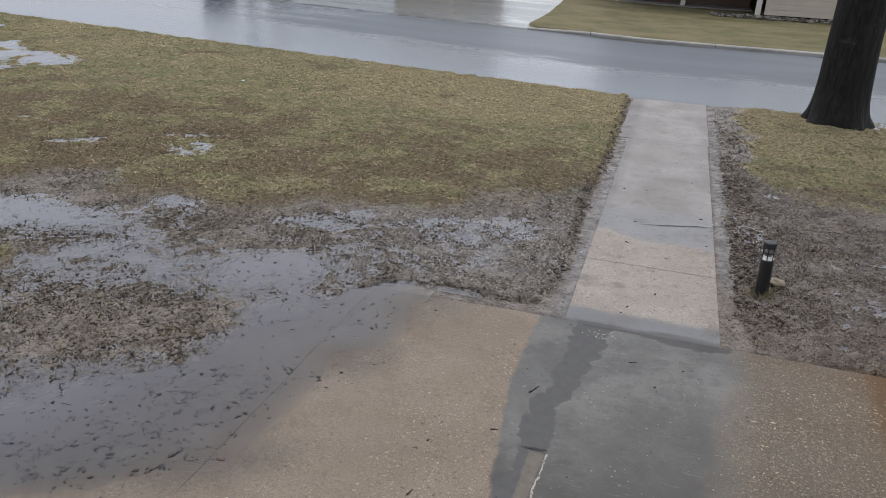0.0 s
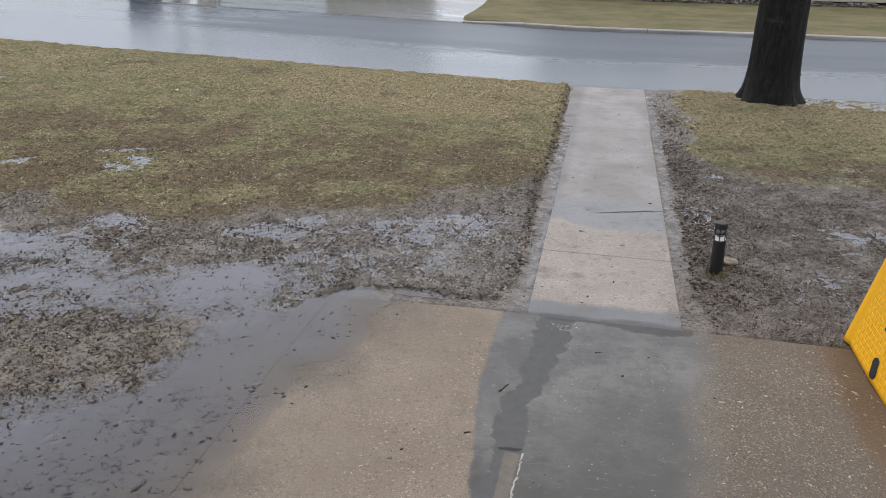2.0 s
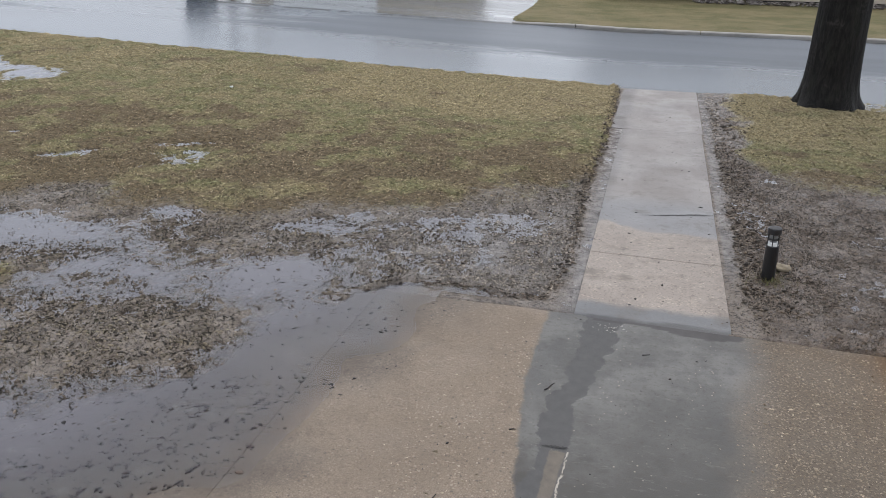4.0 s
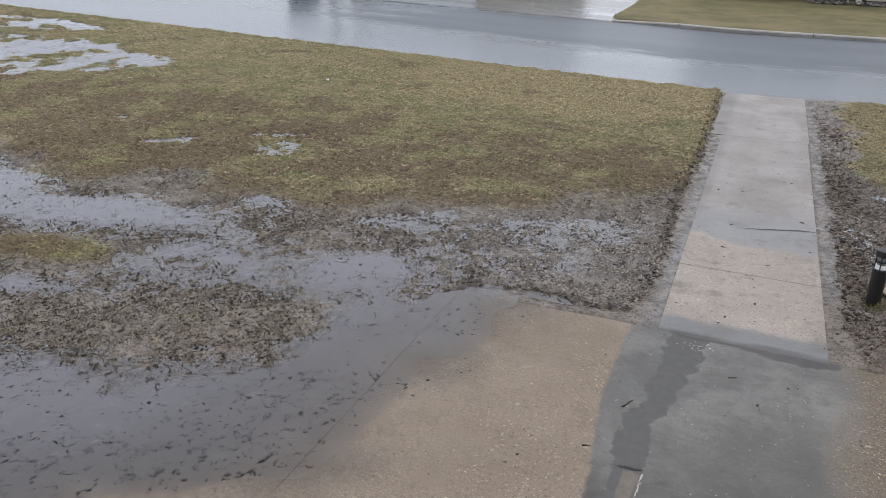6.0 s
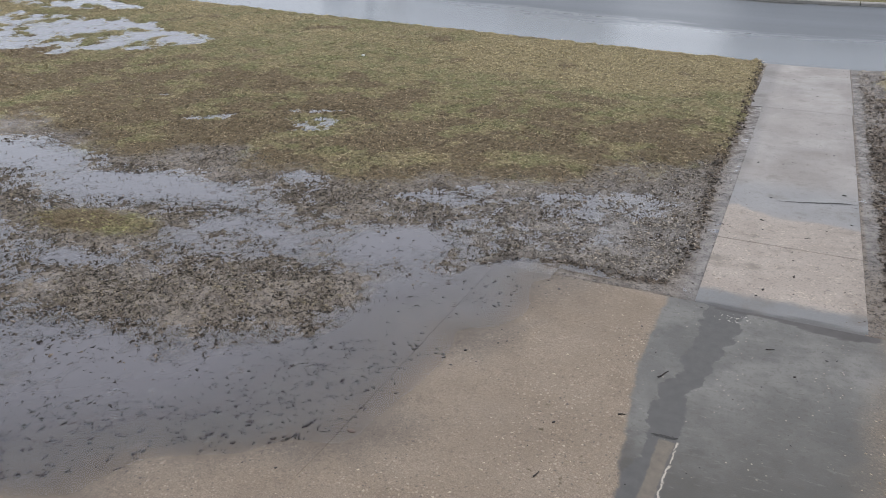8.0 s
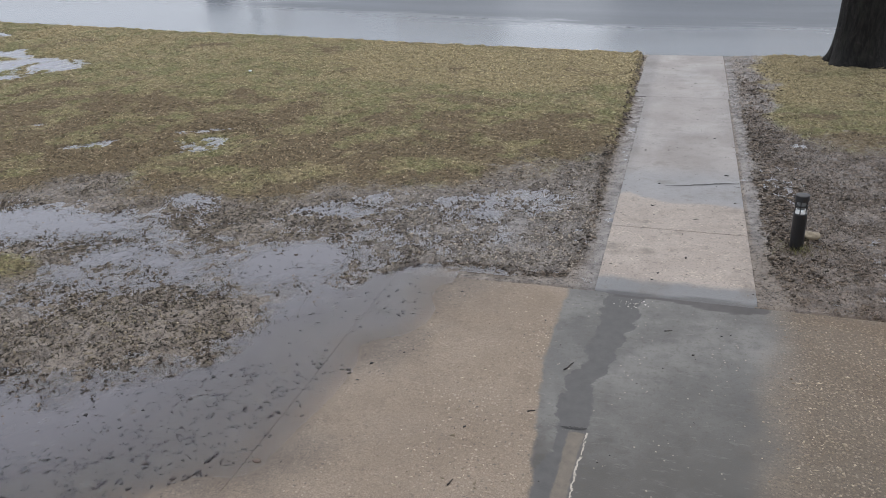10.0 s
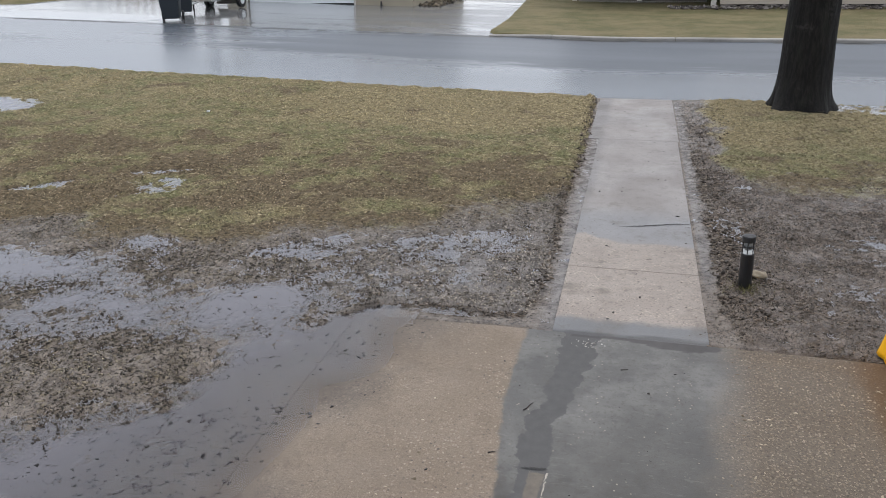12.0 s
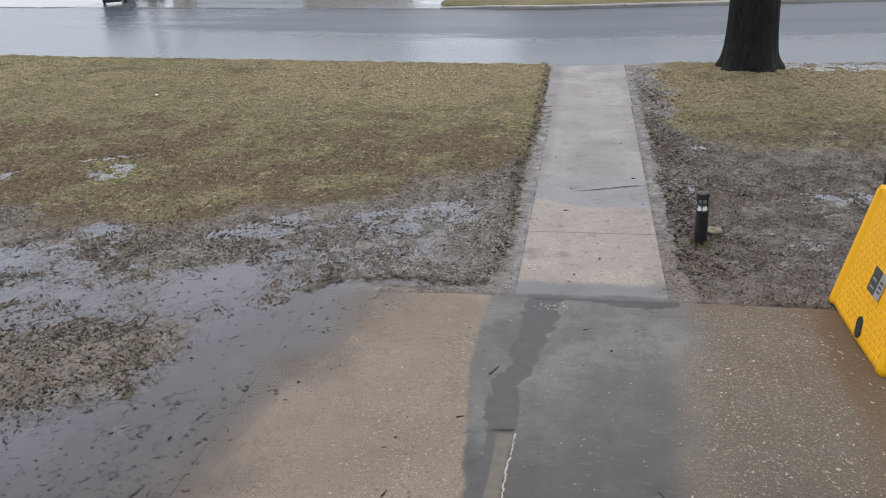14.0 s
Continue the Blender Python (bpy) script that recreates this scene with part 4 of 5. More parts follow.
def plate_bow(u, v):
    """How far the face bulges, in metres."""
    return 0.030 * math.sin(math.pi * min(max(u / PW, 0), 1)) * (0.35 + 0.65 * v / PH)


def plate_shell():
    us = [-0.018, -0.006, 0.008, 0.040, 0.056, 0.068] + [0.068 + (PW - 0.136) * k / 24 for k in range(1, 25)] + [PW - 0.056, PW - 0.03, PW - 0.01, PW, PW + 0.004]
    ns = [-0.030, 0.006, 0.020, 0.020, 0.010, 0.0] + [0.0] * 24 + [0.006, 0.010, 0.006, -0.012, -0.055]
    vs, fs = [], []
    rows = 26
    for j in range(rows + 1):
        for u, nn in zip(us, ns):
            d = max(0.0, 0.09 - max(u, 0.0))
            top = PH - 0.09 + math.sqrt(max(0.0, 0.09 ** 2 - d * d))
            v = top * j / rows
            lip = 0.014 * step(PH - 0.075, PH - 0.045, v) * (nn > -0.02)
            vs.append((u, v, nn + plate_bow(u, v) * (0 < u < PW) + float(lip) * (0.05 < u < PW - 0.05)))
    w = len(us)
    for j in range(rows):
        for i in range(w - 1):
            a = j * w + i
            fs.append((a, a + 1, a + w + 1, a + w))
    me = mesh_from("shell", vs, fs, YELLOW, True)
    return me


def plate_tread():
    """Low staggered pads in rows across the face."""
    bm = bmesh.new()
    rows, cols = 20, 12
    for j in range(rows):
        v0 = 0.018 + j * 0.0345
        for i in range(-1, cols + 1):
            u0 = 0.078 + i * 0.0565 + (0.028 if j % 2 else 0.0)
            u1 = min(u0 + 0.0535, PW - 0.066)
            u0 = max(u0, 0.078)
            if u1 - u0 < 0.012 or v0 + 0.03 > PH - 0.07:
                continue
            q = [bm.verts.new((u, v, plate_bow(u, v) + h)) for h, e in ((0.0, 0.0), (0.0026, 0.003))
                 for u, v in ((u0 + e, v0 + e), (u1 - e, v0 + e), (u1 - e, v0 + 0.0328 - e), (u0 + e, v0 + 0.0328 - e))]
            for k in range(4):
                bm.faces.new((q[k], q[(k + 1) % 4], q[4 + (k + 1) % 4], q[4 + k]))
            bm.faces.new(q[4:])
    return bm


ramp = thing("ramp_plate", plate_m, "bright yellow ribbed plastic ramp plate standing on its edge", "ramp plate")
shell = part("shell", plate_shell(), YELLOW, ramp)
sol = shell.modifiers.new("thickness", "SOLIDIFY")
sol.thickness, sol.offset = 0.006, -1
# A darker yellow sheet that shows between the tread pads.
groove = bmesh.new()
gv = [[groove.verts.new((0.074 + (PW - 0.14) * i / 16, 0.012 + (PH - 0.075) * j / 16, plate_bow(0.074 + (PW - 0.14) * i / 16, 0.012 + (PH - 0.075) * j / 16) + 0.0009)) for i in range(17)] for j in range(17)]
for j in range(16):
    for i in range(16):
        groove.faces.new((gv[j][i], gv[j][i + 1], gv[j + 1][i + 1], gv[j + 1][i]))
part("groove_sheet", groove, plain("darker_yellow_grooves", (0.74, 0.345, 0.005), 0.6), ramp, "darker yellow sheet between the tread pads")
part("tread", plate_tread(), YELLOW, ramp, "rows of low raised tread pads")


def pill(w, h, n=10):
    bm = bmesh.new()
    r = w / 2
    ring = [(r * math.cos(a), h / 2 - r + r * math.sin(a)) for a in [math.pi * k / n for k in range(n + 1)]]
    ring += [(-x, -y) for x, y in ring]
    lo = [bm.verts.new((x, y, -0.004)) for x, y in ring]
    hi = [bm.verts.new((x * 0.93, y * 0.96, 0.003)) for x, y in ring]
    for k in range(len(ring)):
        bm.faces.new((lo[k], lo[(k + 1) % len(ring)], hi[(k + 1) % len(ring)], hi[k]))
    bm.faces.new(hi)
    return bm


# A solid pill, coloured as the shade inside the slot.
slot = part("grip_slot", pill(0.062, 0.118), HOLE_SHADE, ramp, "hand slot with its inner shade painted dark")
slot.matrix_basis = pose(0.455, 0.075, plate_bow(0.455, 0.075) + 0.007, 0, 0, 25)
sticker = part("sticker", one_box(-0.044, -0.068, 0, 0.044, 0.068, 0.002), STICKER, ramp, "dark printed warning sticker")
sticker.matrix_basis = pose(0.415, 0.335, plate_bow(0.43, 0.335) + 0.005, 0, 0, 0)
sticker_b = part("sticker", one_box(-0.034, -0.068, 0, 0.034, 0.068, 0.002), STICKER2, ramp, "grey printed sticker")
sticker_b.matrix_basis = pose(0.495, 0.335, plate_bow(0.48, 0.335) + 0.005, 0, 0, 0)
for k in range(4):
    part("print_bar", one_box(-0.026, -0.042 + k * 0.022, 0.002, 0.022 - 0.006 * (k % 2), -0.034 + k * 0.022, 0.0028), INK if k % 2 else MARK, sticker)
for k in range(3):
    part("print_bar", one_box(-0.018, -0.036 + k * 0.026, 0.002, 0.016, -0.026 + k * 0.026, 0.0028), INK, sticker_b)

mat_ob = thing("doormat", plate_m @ pose(-0.026, 0.0, -0.070), "brown bristly coir doormat leaning behind the ramp plate", "doormat")
bm = one_box(0, 0, 0, 0.62, 0.83, 0.028, 0.006)
bmesh.ops.subdivide_edges(bm, edges=list(bm.edges), cuts=10, use_grid_fill=True)
for v in bm.verts:
    v.co += 0.006 * noise.noise_vector(v.co * 30)
part("pile", bm, COIR, mat_ob)

post = thing("post", pose(2.035, 4.72, -0.02), "slim dark iron post behind the yellow plate", "post")
part("shaft", one_box(-0.025, -0.025, 0, 0.025, 0.025, 1.35, 0.004), IRON, post)
part("cap", lathe(bmesh.new(), [(0.034, 1.35), (0.036, 1.365), (0.02, 1.39), (0.006, 1.40)], 12), IRON, post)

# ---- twigs and litter on the paving ----
def twig(m, length, r, seed):
    rnd = random.Random(seed)
    bm = bmesh.new()
    p = Vector((0, 0, 0))
    for k in range(4):
        q = p + Vector((length / 4, rnd.uniform(-0.12, 0.12) * length / 2, 0))
        rod(bm, p, q, r * (1 - 0.15 * k), r * (0.85 - 0.15 * k), 6)
        p = q
    me = bpy.data.meshes.new("twig")
    bm.to_mesh(me)
    bm.free()
    me.materials.append(SPLASH_LITTER)
    ob = new("twig", me)
    ob.matrix_basis = m
    return tagged(ob, "short dark broken twig lying on wet concrete", "twig", "twigs on the pad")


twig(pose(-0.19, 3.36, 0.003, 0, 0, 62), 0.085, 0.0045, 1)
twig(pose(-0.30, 2.98, 0.003, 0, 0, 20), 0.035, 0.004, 2)
twig(pose(-0.52, 2.42, 0.003, 0, 0, 75), 0.04, 0.004, 3)
twig(pose(0.62, 2.55, 0.003, 0, 0, 130), 0.05, 0.003, 4)
twig(pose(0.28, 3.86, 0.003, 0, 0, 15), 0.045, 0.003, 5)

chip = new("paper_scrap", rock(0.028, 0.02, 0.012, 5, WHITE, 2))
chip.location = (-5.61, 9.52, float(ground_fields(np.array([-5.61]), np.array([9.52]))[0][0]) + 0.03)
tagged(chip, "small white scrap of litter on the lawn", "litter")
leaf = new("leaf", rock(0.020, 0.013, 0.003, 8, plain("sodden_brown_leaf", (0.095, 0.058, 0.038), 0.5), 2))
leaf.location = (-1.37, 2.36, WATER_Z + 0.002)
tagged(leaf, "sodden brown leaf at the puddle's edge", "leaf")

# ---- garage across the street ----
def gable_roof(x0, x1, y0, y1, z, h, over=0.4):
    """A ridge along x, with eaves and thickness."""
    bm = bmesh.new()
    ym = (y0 + y1) / 2
    pts = [(y0 - over, z - 0.12), (ym, z + h), (y1 + over, z - 0.12), (y1 + over, z - 0.28), (ym, z + h - 0.2), (y0 - over, z - 0.28)]
    a = [bm.verts.new((x0 - over, y, q)) for y, q in pts]
    b = [bm.verts.new((x1 + over, y, q)) for y, q in pts]
    for k in range(6):
        bm.faces.new((a[k], a[(k + 1) % 6], b[(k + 1) % 6], b[k]))
    bm.faces.new((a[0], a[1], a[4], a[5]))
    bm.faces.new((a[1], a[2], a[3], a[4]))
    bm.faces.new((b[5], b[4], b[1], b[0]))
    bm.faces.new((b[4], b[3], b[2], b[1]))
    bmesh.ops.recalc_face_normals(bm, faces=bm.faces)
    return bm


def gable_end(x0, x1, y0, y1, z, h):
    bm = bmesh.new()
    ym = (y0 + y1) / 2
    a = [bm.verts.new((x0, y, q)) for y, q in ((y0, z), (y1, z), (ym, z + h))]
    b = [bm.verts.new((x1, y, q)) for y, q in ((y0, z), (y1, z), (ym, z + h))]
    bm.faces.new(a)
    bm.faces.new(list(reversed(b)))
    for k in range(3):
        bm.faces.new((a[k], b[k], b[(k + 1) % 3], a[(k + 1) % 3]))
    bmesh.ops.recalc_face_normals(bm, faces=bm.faces)
    return bm


garage = thing("garage", Matrix(), "low tan stucco garage with a wide white door", "garage")
GX0, GX1, GY0, GY1, GZ = -15.35, -7.85, 27.5, 36.0, 2.75
DX0, DX1 = -14.46, -10.13
part("wall", one_box(GX0, GY0, -0.3, DX0, GY0 + 0.2, GZ), STUCCO, garage)
part("wall", one_box(DX1, GY0, -0.3, GX1, GY0 + 0.2, GZ), STUCCO, garage)
part("wall", one_box(DX0, GY0, 2.55, DX1, GY0 + 0.2, GZ), STUCCO, garage)
part("wall", one_box(GX0, GY0 + 0.2, -0.3, GX0 + 0.2, GY1 - 0.2, GZ), STUCCO, garage)
part("wall", one_box(GX1 - 0.2, GY0 + 0.2, -0.3, GX1, GY1 - 0.2, GZ), STUCCO, garage)
part("wall", one_box(GX0, GY1 - 0.2, -0.3, GX1, GY1, GZ), STUCCO, garage)
part("gable", gable_end(GX0, GX0 + 0.2, GY0, GY1, GZ, 0.9), STUCCO, garage)
part("gable", gable_end(GX1 - 0.2, GX1, GY0, GY1, GZ, 0.9), STUCCO, garage)
part("roof", gable_roof(GX0, GX1, GY0, GY1, GZ + 0.12, 0.95), ROOF, garage)
gdoor = part("door", one_box(DX0 + 0.02, GY0 + 0.09, 0.36, DX1 - 0.02, GY0 + 0.13, 2.53), WHITE, garage, "white sectional overhead door")
for r in range(4):
    for c in range(4):
        w = (DX1 - DX0 - 0.2) / 4
        x0 = DX0 + 0.1 + c * w
        part("panel", one_box(x0 + 0.06, GY0 + 0.084, 0.46 + r * 0.53, x0 + w - 0.06, GY0 + 0.09, 0.80 + r * 0.53, 0.006), WHITE, gdoor)
part("door_foot", one_box(DX0 + 0.02, GY0 + 0.07, 0.22, DX1 - 0.02, GY0 + 0.14, 0.355), RUBBER, garage, "black strip below the door")
part("trim", one_box(DX0 - 0.07, GY0 - 0.02, 0.3, DX0, GY0 + 0.06, 2.6), TRIM, garage)
part("trim", one_box(DX1, GY0 - 0.02, 0.25, DX1 + 0.07, GY0 + 0.06, 2.6), TRIM, garage)
part("downpipe", rod(bmesh.new(), (-9.05, GY0 - 0.05, 0.2), (-9.05, GY0 - 0.05, 0.42), 0.045, 0.03), IRON, garage, "short dark pipe stub")

# ---- house behind the far lawn ----
house = thing("house", Matrix(), "beige clapboard house on low piers with a brown porch", "house")
for k in range(15):
    part("siding_board", one_box(2.95, 29.62 - 0.012 * (k % 1), 0.14 + k * 0.19, 15.0, 29.66, 0.325 + k * 0.19, m=Matrix.Translation((0, 29.64, 0.23 + k * 0.19)) @ Matrix.Rotation(radians(-4), 4, "X") @ Matrix.Translation((0, -29.64, -0.23 - k * 0.19))), SIDING, house)
part("wall", one_box(2.98, 29.68, 0.13, 15.0, 29.9, 3.1), SIDING, house)
part("wall", one_box(14.8, 29.9, -0.1, 15.0, 38.0, 3.1), SIDING, house)
part("wall", one_box(-2.6, 37.8, -0.1, 14.8, 38.0, 3.1), SIDING, house)
part("wall", one_box(-2.6, 33.4, -0.1, -2.4, 37.8, 3.1), SIDING, house)
# A solid box, coloured as the shade below the floor.
part("crawl_space", one_box(3.0, 30.05, -0.1, 14.7, 30.2, 0.12), HOLE_SHADE, house, "dark box painted as the shade under the floor")
for k in range(9):
    part("pier", one_box(3.1 + k * 1.4, 29.68, -0.1, 3.45 + k * 1.4, 30.0, 0.125, 0.01), KERB, house)
for k in range(8):
    part("porch_board", one_box(-2.4, 33.35, 0.05 + k * 0.36, 2.7, 33.42, 0.40 + k * 0.36, 0.004), BROWN, house)
part("porch_floor", one_box(-2.6, 32.0, 0.0, 2.7, 33.3, 0.10), GREYWOOD, house)
for x in (-2.4, 0.15, 2.75):
    part("porch_post", one_box(x - 0.09, 29.75 if x > 2 else 32.1, -0.1, x + 0.09, 29.95 if x > 2 else 32.3, 3.0, 0.01), TRIM, house)
part("roof", gable_roof(-2.6, 15.0, 29.6, 38.0, 3.2, 0.9), ROOF, house)

# ---- bins ----
def wheelie_bin(m):
    ob = thing("wheeled_bin", m, "dark blue wheeled rubbish bin with a wet lid", "bin", "bins on the drive")
    bm = bmesh.new()
    rows = []
    for w, d, z in ((0.27, 0.27, 0.06), (0.30, 0.30, 0.25), (0.39, 0.39, 0.98), (0.44, 0.43, 1.0), (0.44, 0.43, 1.08)):
        rows.append([bm.verts.new(p) for p in ((-w, -d, z), (w, -d, z), (w, d, z), (-w, d, z))])
    for a, b in zip(rows, rows[1:]):
        for k in range(4):
            bm.faces.new((a[k], a[(k + 1) % 4], b[(k + 1) % 4], b[k]))
    bm.faces.new(list(reversed(rows[0])))
    bm.faces.new(rows[-1])
    bmesh.ops.bevel(bm, geom=list(bm.edges), offset=0.02, segments=2, affect="EDGES")
    part("tub", bm, BIN, ob)
    bm = one_box(-0.46, -0.47, 1.082, 0.46, 0.45, 1.15, 0.025)
    for v in bm.verts:
        if v.co.z > 1.11:
            v.co.z += 0.06 * (1 - (v.co.x / 0.46) ** 2)
            v.co.x *= 0.95
    part("lid", bm, LID, ob, "grey wet bin lid")
    part("handle", rod(bmesh.new(), (-0.36, 0.50, 1.04), (0.36, 0.50, 1.04), 0.018), BIN, ob)
    bm = bmesh.new()
    bmesh.ops.create_cone(bm, cap_ends=True, segments=24, radius1=0.10, radius2=0.10, depth=0.012, matrix=pose(0, -0.385, 0.80, 83, 0, 0))
    part("stamp", bm, MARK, ob, "pale round stamp")
    part("axle", rod(bmesh.new(), (-0.36, 0.30, 0.13), (0.36, 0.30, 0.13), 0.014), STEEL, ob)
    for x in (-0.36, 0.36):
        w = part("wheel", rod(bmesh.new(), (x - 0.035, 0.30, 0.13), (x + 0.035, 0.30, 0.13), 0.13, n=24), RUBBER, ob)
        part("hub", rod(bmesh.new(), (x - 0.04, 0.30, 0.13), (x + 0.04, 0.30, 0.13), 0.05, n=16), MARK, w)
    return ob


def drive_z(x, y):
    return float(rise(x, y)) - 0.02 + 0.035 * float(step(19.7, 21.5, y)) + 0.002


first = wheelie_bin(pose(-13.14, 20.35, drive_z(-13.14, 20.35), 0, 0, 24) @ Matrix.Diagonal((0.80, 0.80, 1.0, 1)))
copy_thing(first, pose(-13.82, 22.2, drive_z(-13.82, 22.2), 0, 0, 30) @ Matrix.Diagonal((0.80, 0.80, 0.98, 1)))

# ---- small trailer ----
trailer = thing("trailer", pose(-13.90, 24.1, drive_z(-13.90, 24.1), 0, 0, 4) @ Matrix.Diagonal((0.82, 1.05, 0.85, 1)), "small galvanised utility trailer with a red panel", "trailer")
for x in (-0.6, 0.6):
    part("rail", rod(bmesh.new(), (x, -1.1, 0.62), (x, 1.2, 0.62), 0.028), STEEL, trailer)
    part("rail", rod(bmesh.new(), (x, -1.1, 0.38), (x, 1.2, 0.38), 0.028), STEEL, trailer)
    for y in (-1.1, 0.0, 1.2):
        part("upright", rod(bmesh.new(), (x, y, 0.36), (x, y, 0.63), 0.02), STEEL, trailer)
    wh = part("wheel", rod(bmesh.new(), (x * 1.22 - 0.07, 0.75, 0.27), (x * 1.22 + 0.07, 0.75, 0.27), 0.27, n=28), RUBBER, trailer)
    part("rim", rod(bmesh.new(), (x * 1.22 - 0.08, 0.75, 0.27), (x * 1.22 + 0.08, 0.75, 0.27), 0.15, n=20), WHITE, wh, "white steel rim")
    part("fender", one_box(x * 1.22 - 0.10, 0.42, 0.57, x * 1.22 + 0.10, 1.08, 0.60, 0.01), STEEL, trailer)
part("front_bar", rod(bmesh.new(), (-0.62, -1.1, 0.64), (0.62, -1.1, 0.64), 0.035), WHITE, trailer, "white front bar")
part("panel", one_box(-0.55, -1.08, 0.535, 0.55, -1.05, 0.605), RED, trailer, "faded red front panel")
part("bed", one_box(-0.58, -1.04, 0.36, 0.58, 1.18, 0.40), GREYWOOD, trailer)
part("tongue", rod(bmesh.new(), (0.0, -1.05, 0.36), (-0.55, -2.0, 0.06), 0.03), STEEL, trailer)
part("ramp", one_box(-0.5, 1.2, 0.0, 0.5, 1.24, 0.9, m=Matrix.Translation((0, 1.2, 0.4)) @ Matrix.Rotation(radians(-50), 4, "X") @ Matrix.Translation((0, -1.2, -0.4))), TRIM, trailer, "pale tailboard")
part("load", rock(0.35, 0.25, 0.16, 4, BLACK, 2), BLACK, trailer, "dark bundle on the bed").location = (0.1, -0.4, 0.52)

# ---- far yard: fence, tarp heap, planks, trunk ----
fence = thing("fence", Matrix(), "weathered grey board fence at the back of the yard", "fence")
bm = one_box(0, 0, 0, 0.28, 0.025, 1.8, 0.006)
board_me = bpy.data.meshes.new("board")
bm.to_mesh(board_me)
bm.free()
board_me.materials.append(GREYWOOD)
frnd = random.Random(5)
for k in range(80):
    b = new("board", board_me)
    b.parent = fence
    b.matrix_basis = pose(-44 + k * 0.30, 43.0, 0.62 + frnd.uniform(-0.04, 0.04), 0, frnd.uniform(-0.8, 0.8), 0)
part("fence_rail", one_box(-44, 43.03, 1.0, -20, 43.09, 1.1), GREYWOOD, fence)
part("fence_rail", one_box(-44, 43.03, 2.0, -20, 43.09, 2.1), GREYWOOD, fence)


def tarp():
    vs, fs, n = [], [], 40
    for j in range(n + 1):
        for i in range(n + 1):
            u, v = i / n * 2 - 1, j / n * 2 - 1
            h = 1.55 * (1 - abs(u) ** 14) * (1 - abs(v) ** 12) * (0.8 + 0.35 * float(fbm(u, v, 3.0, 3, 91))) + 0.10 * abs(math.sin(9 * u + 2 * v)) * (1 - abs(u))
            w = 0.10 * math.sin(16 * math.atan2(v, u)) * max(abs(u), abs(v)) ** 4
            vs.append((u * (2.4 + w * 2), v * (1.4 + w * 2), max(0, h)))
    for j in range(n):
        for i in range(n):
            a = j * (n + 1) + i
            fs.append((a, a + 1, a + n + 2, a + n + 1))
    return mesh_from("cover", vs, fs, TARP, True)


heap = thing("tarp_heap", pose(-29.6, 37.4, 0.66, 0, 0, 35), "heap under a creased pale grey tarpaulin", "tarp")
part("cover", tarp(), TARP, heap)
for k in range(7):
    me = bpy.data.meshes.new("plank")
    bm = one_box(-0.08, -0.02, 0, 0.08, 0.02, 2.4 - 0.1 * k, 0.004)
    bm.to_mesh(me)
    bm.free()
    me.materials.append(PLANK if k % 2 else BROWN)
    pl = new("plank", me)
    pl.matrix_basis = pose(-26.4 + 0.33 * k, 37.6 + 0.05 * k, 0.66, 8, -48 + 3.5 * k, 0)
    tagged(pl, "loose weathered plank leaning in a stack", "plank", "planks in the yard")

small_tree = thing("tree", pose(-18.2, 31.0, 0.55), "slim dark bare tree beyond the bins", "tree")
part("trunk", lathe(bmesh.new(), [(0.24, -0.2), (0.19, 0.1), (0.16, 1.0), (0.14, 3.0), (0.10, 5.0)], 20), BARK, small_tree)
bm = bmesh.new()
trnd = random.Random(11)
for k in range(9):
    a = k * 0.9
    p = Vector((0, 0, 3.2 + 0.2 * k))
    q = p + Vector((1.3 * math.cos(a), 1.3 * math.sin(a), 1.2))
    rod(bm, p, q, 0.05, 0.025, 7)
    for _ in range(3):
        rod(bm, q, q + Vector((trnd.uniform(-1, 1), trnd.uniform(-1, 1), trnd.uniform(0.2, 1))), 0.022, 0.008, 5)
part("crown", bm, BARK, small_tree, "bare leafless limbs")

# ---- loose ground cover ----
def scatter(n, x0, x1, y0, y1, seed):
    r = np.random.RandomState(seed)
    return r.uniform(x0, x1, n), r.uniform(y0, y1, n), r


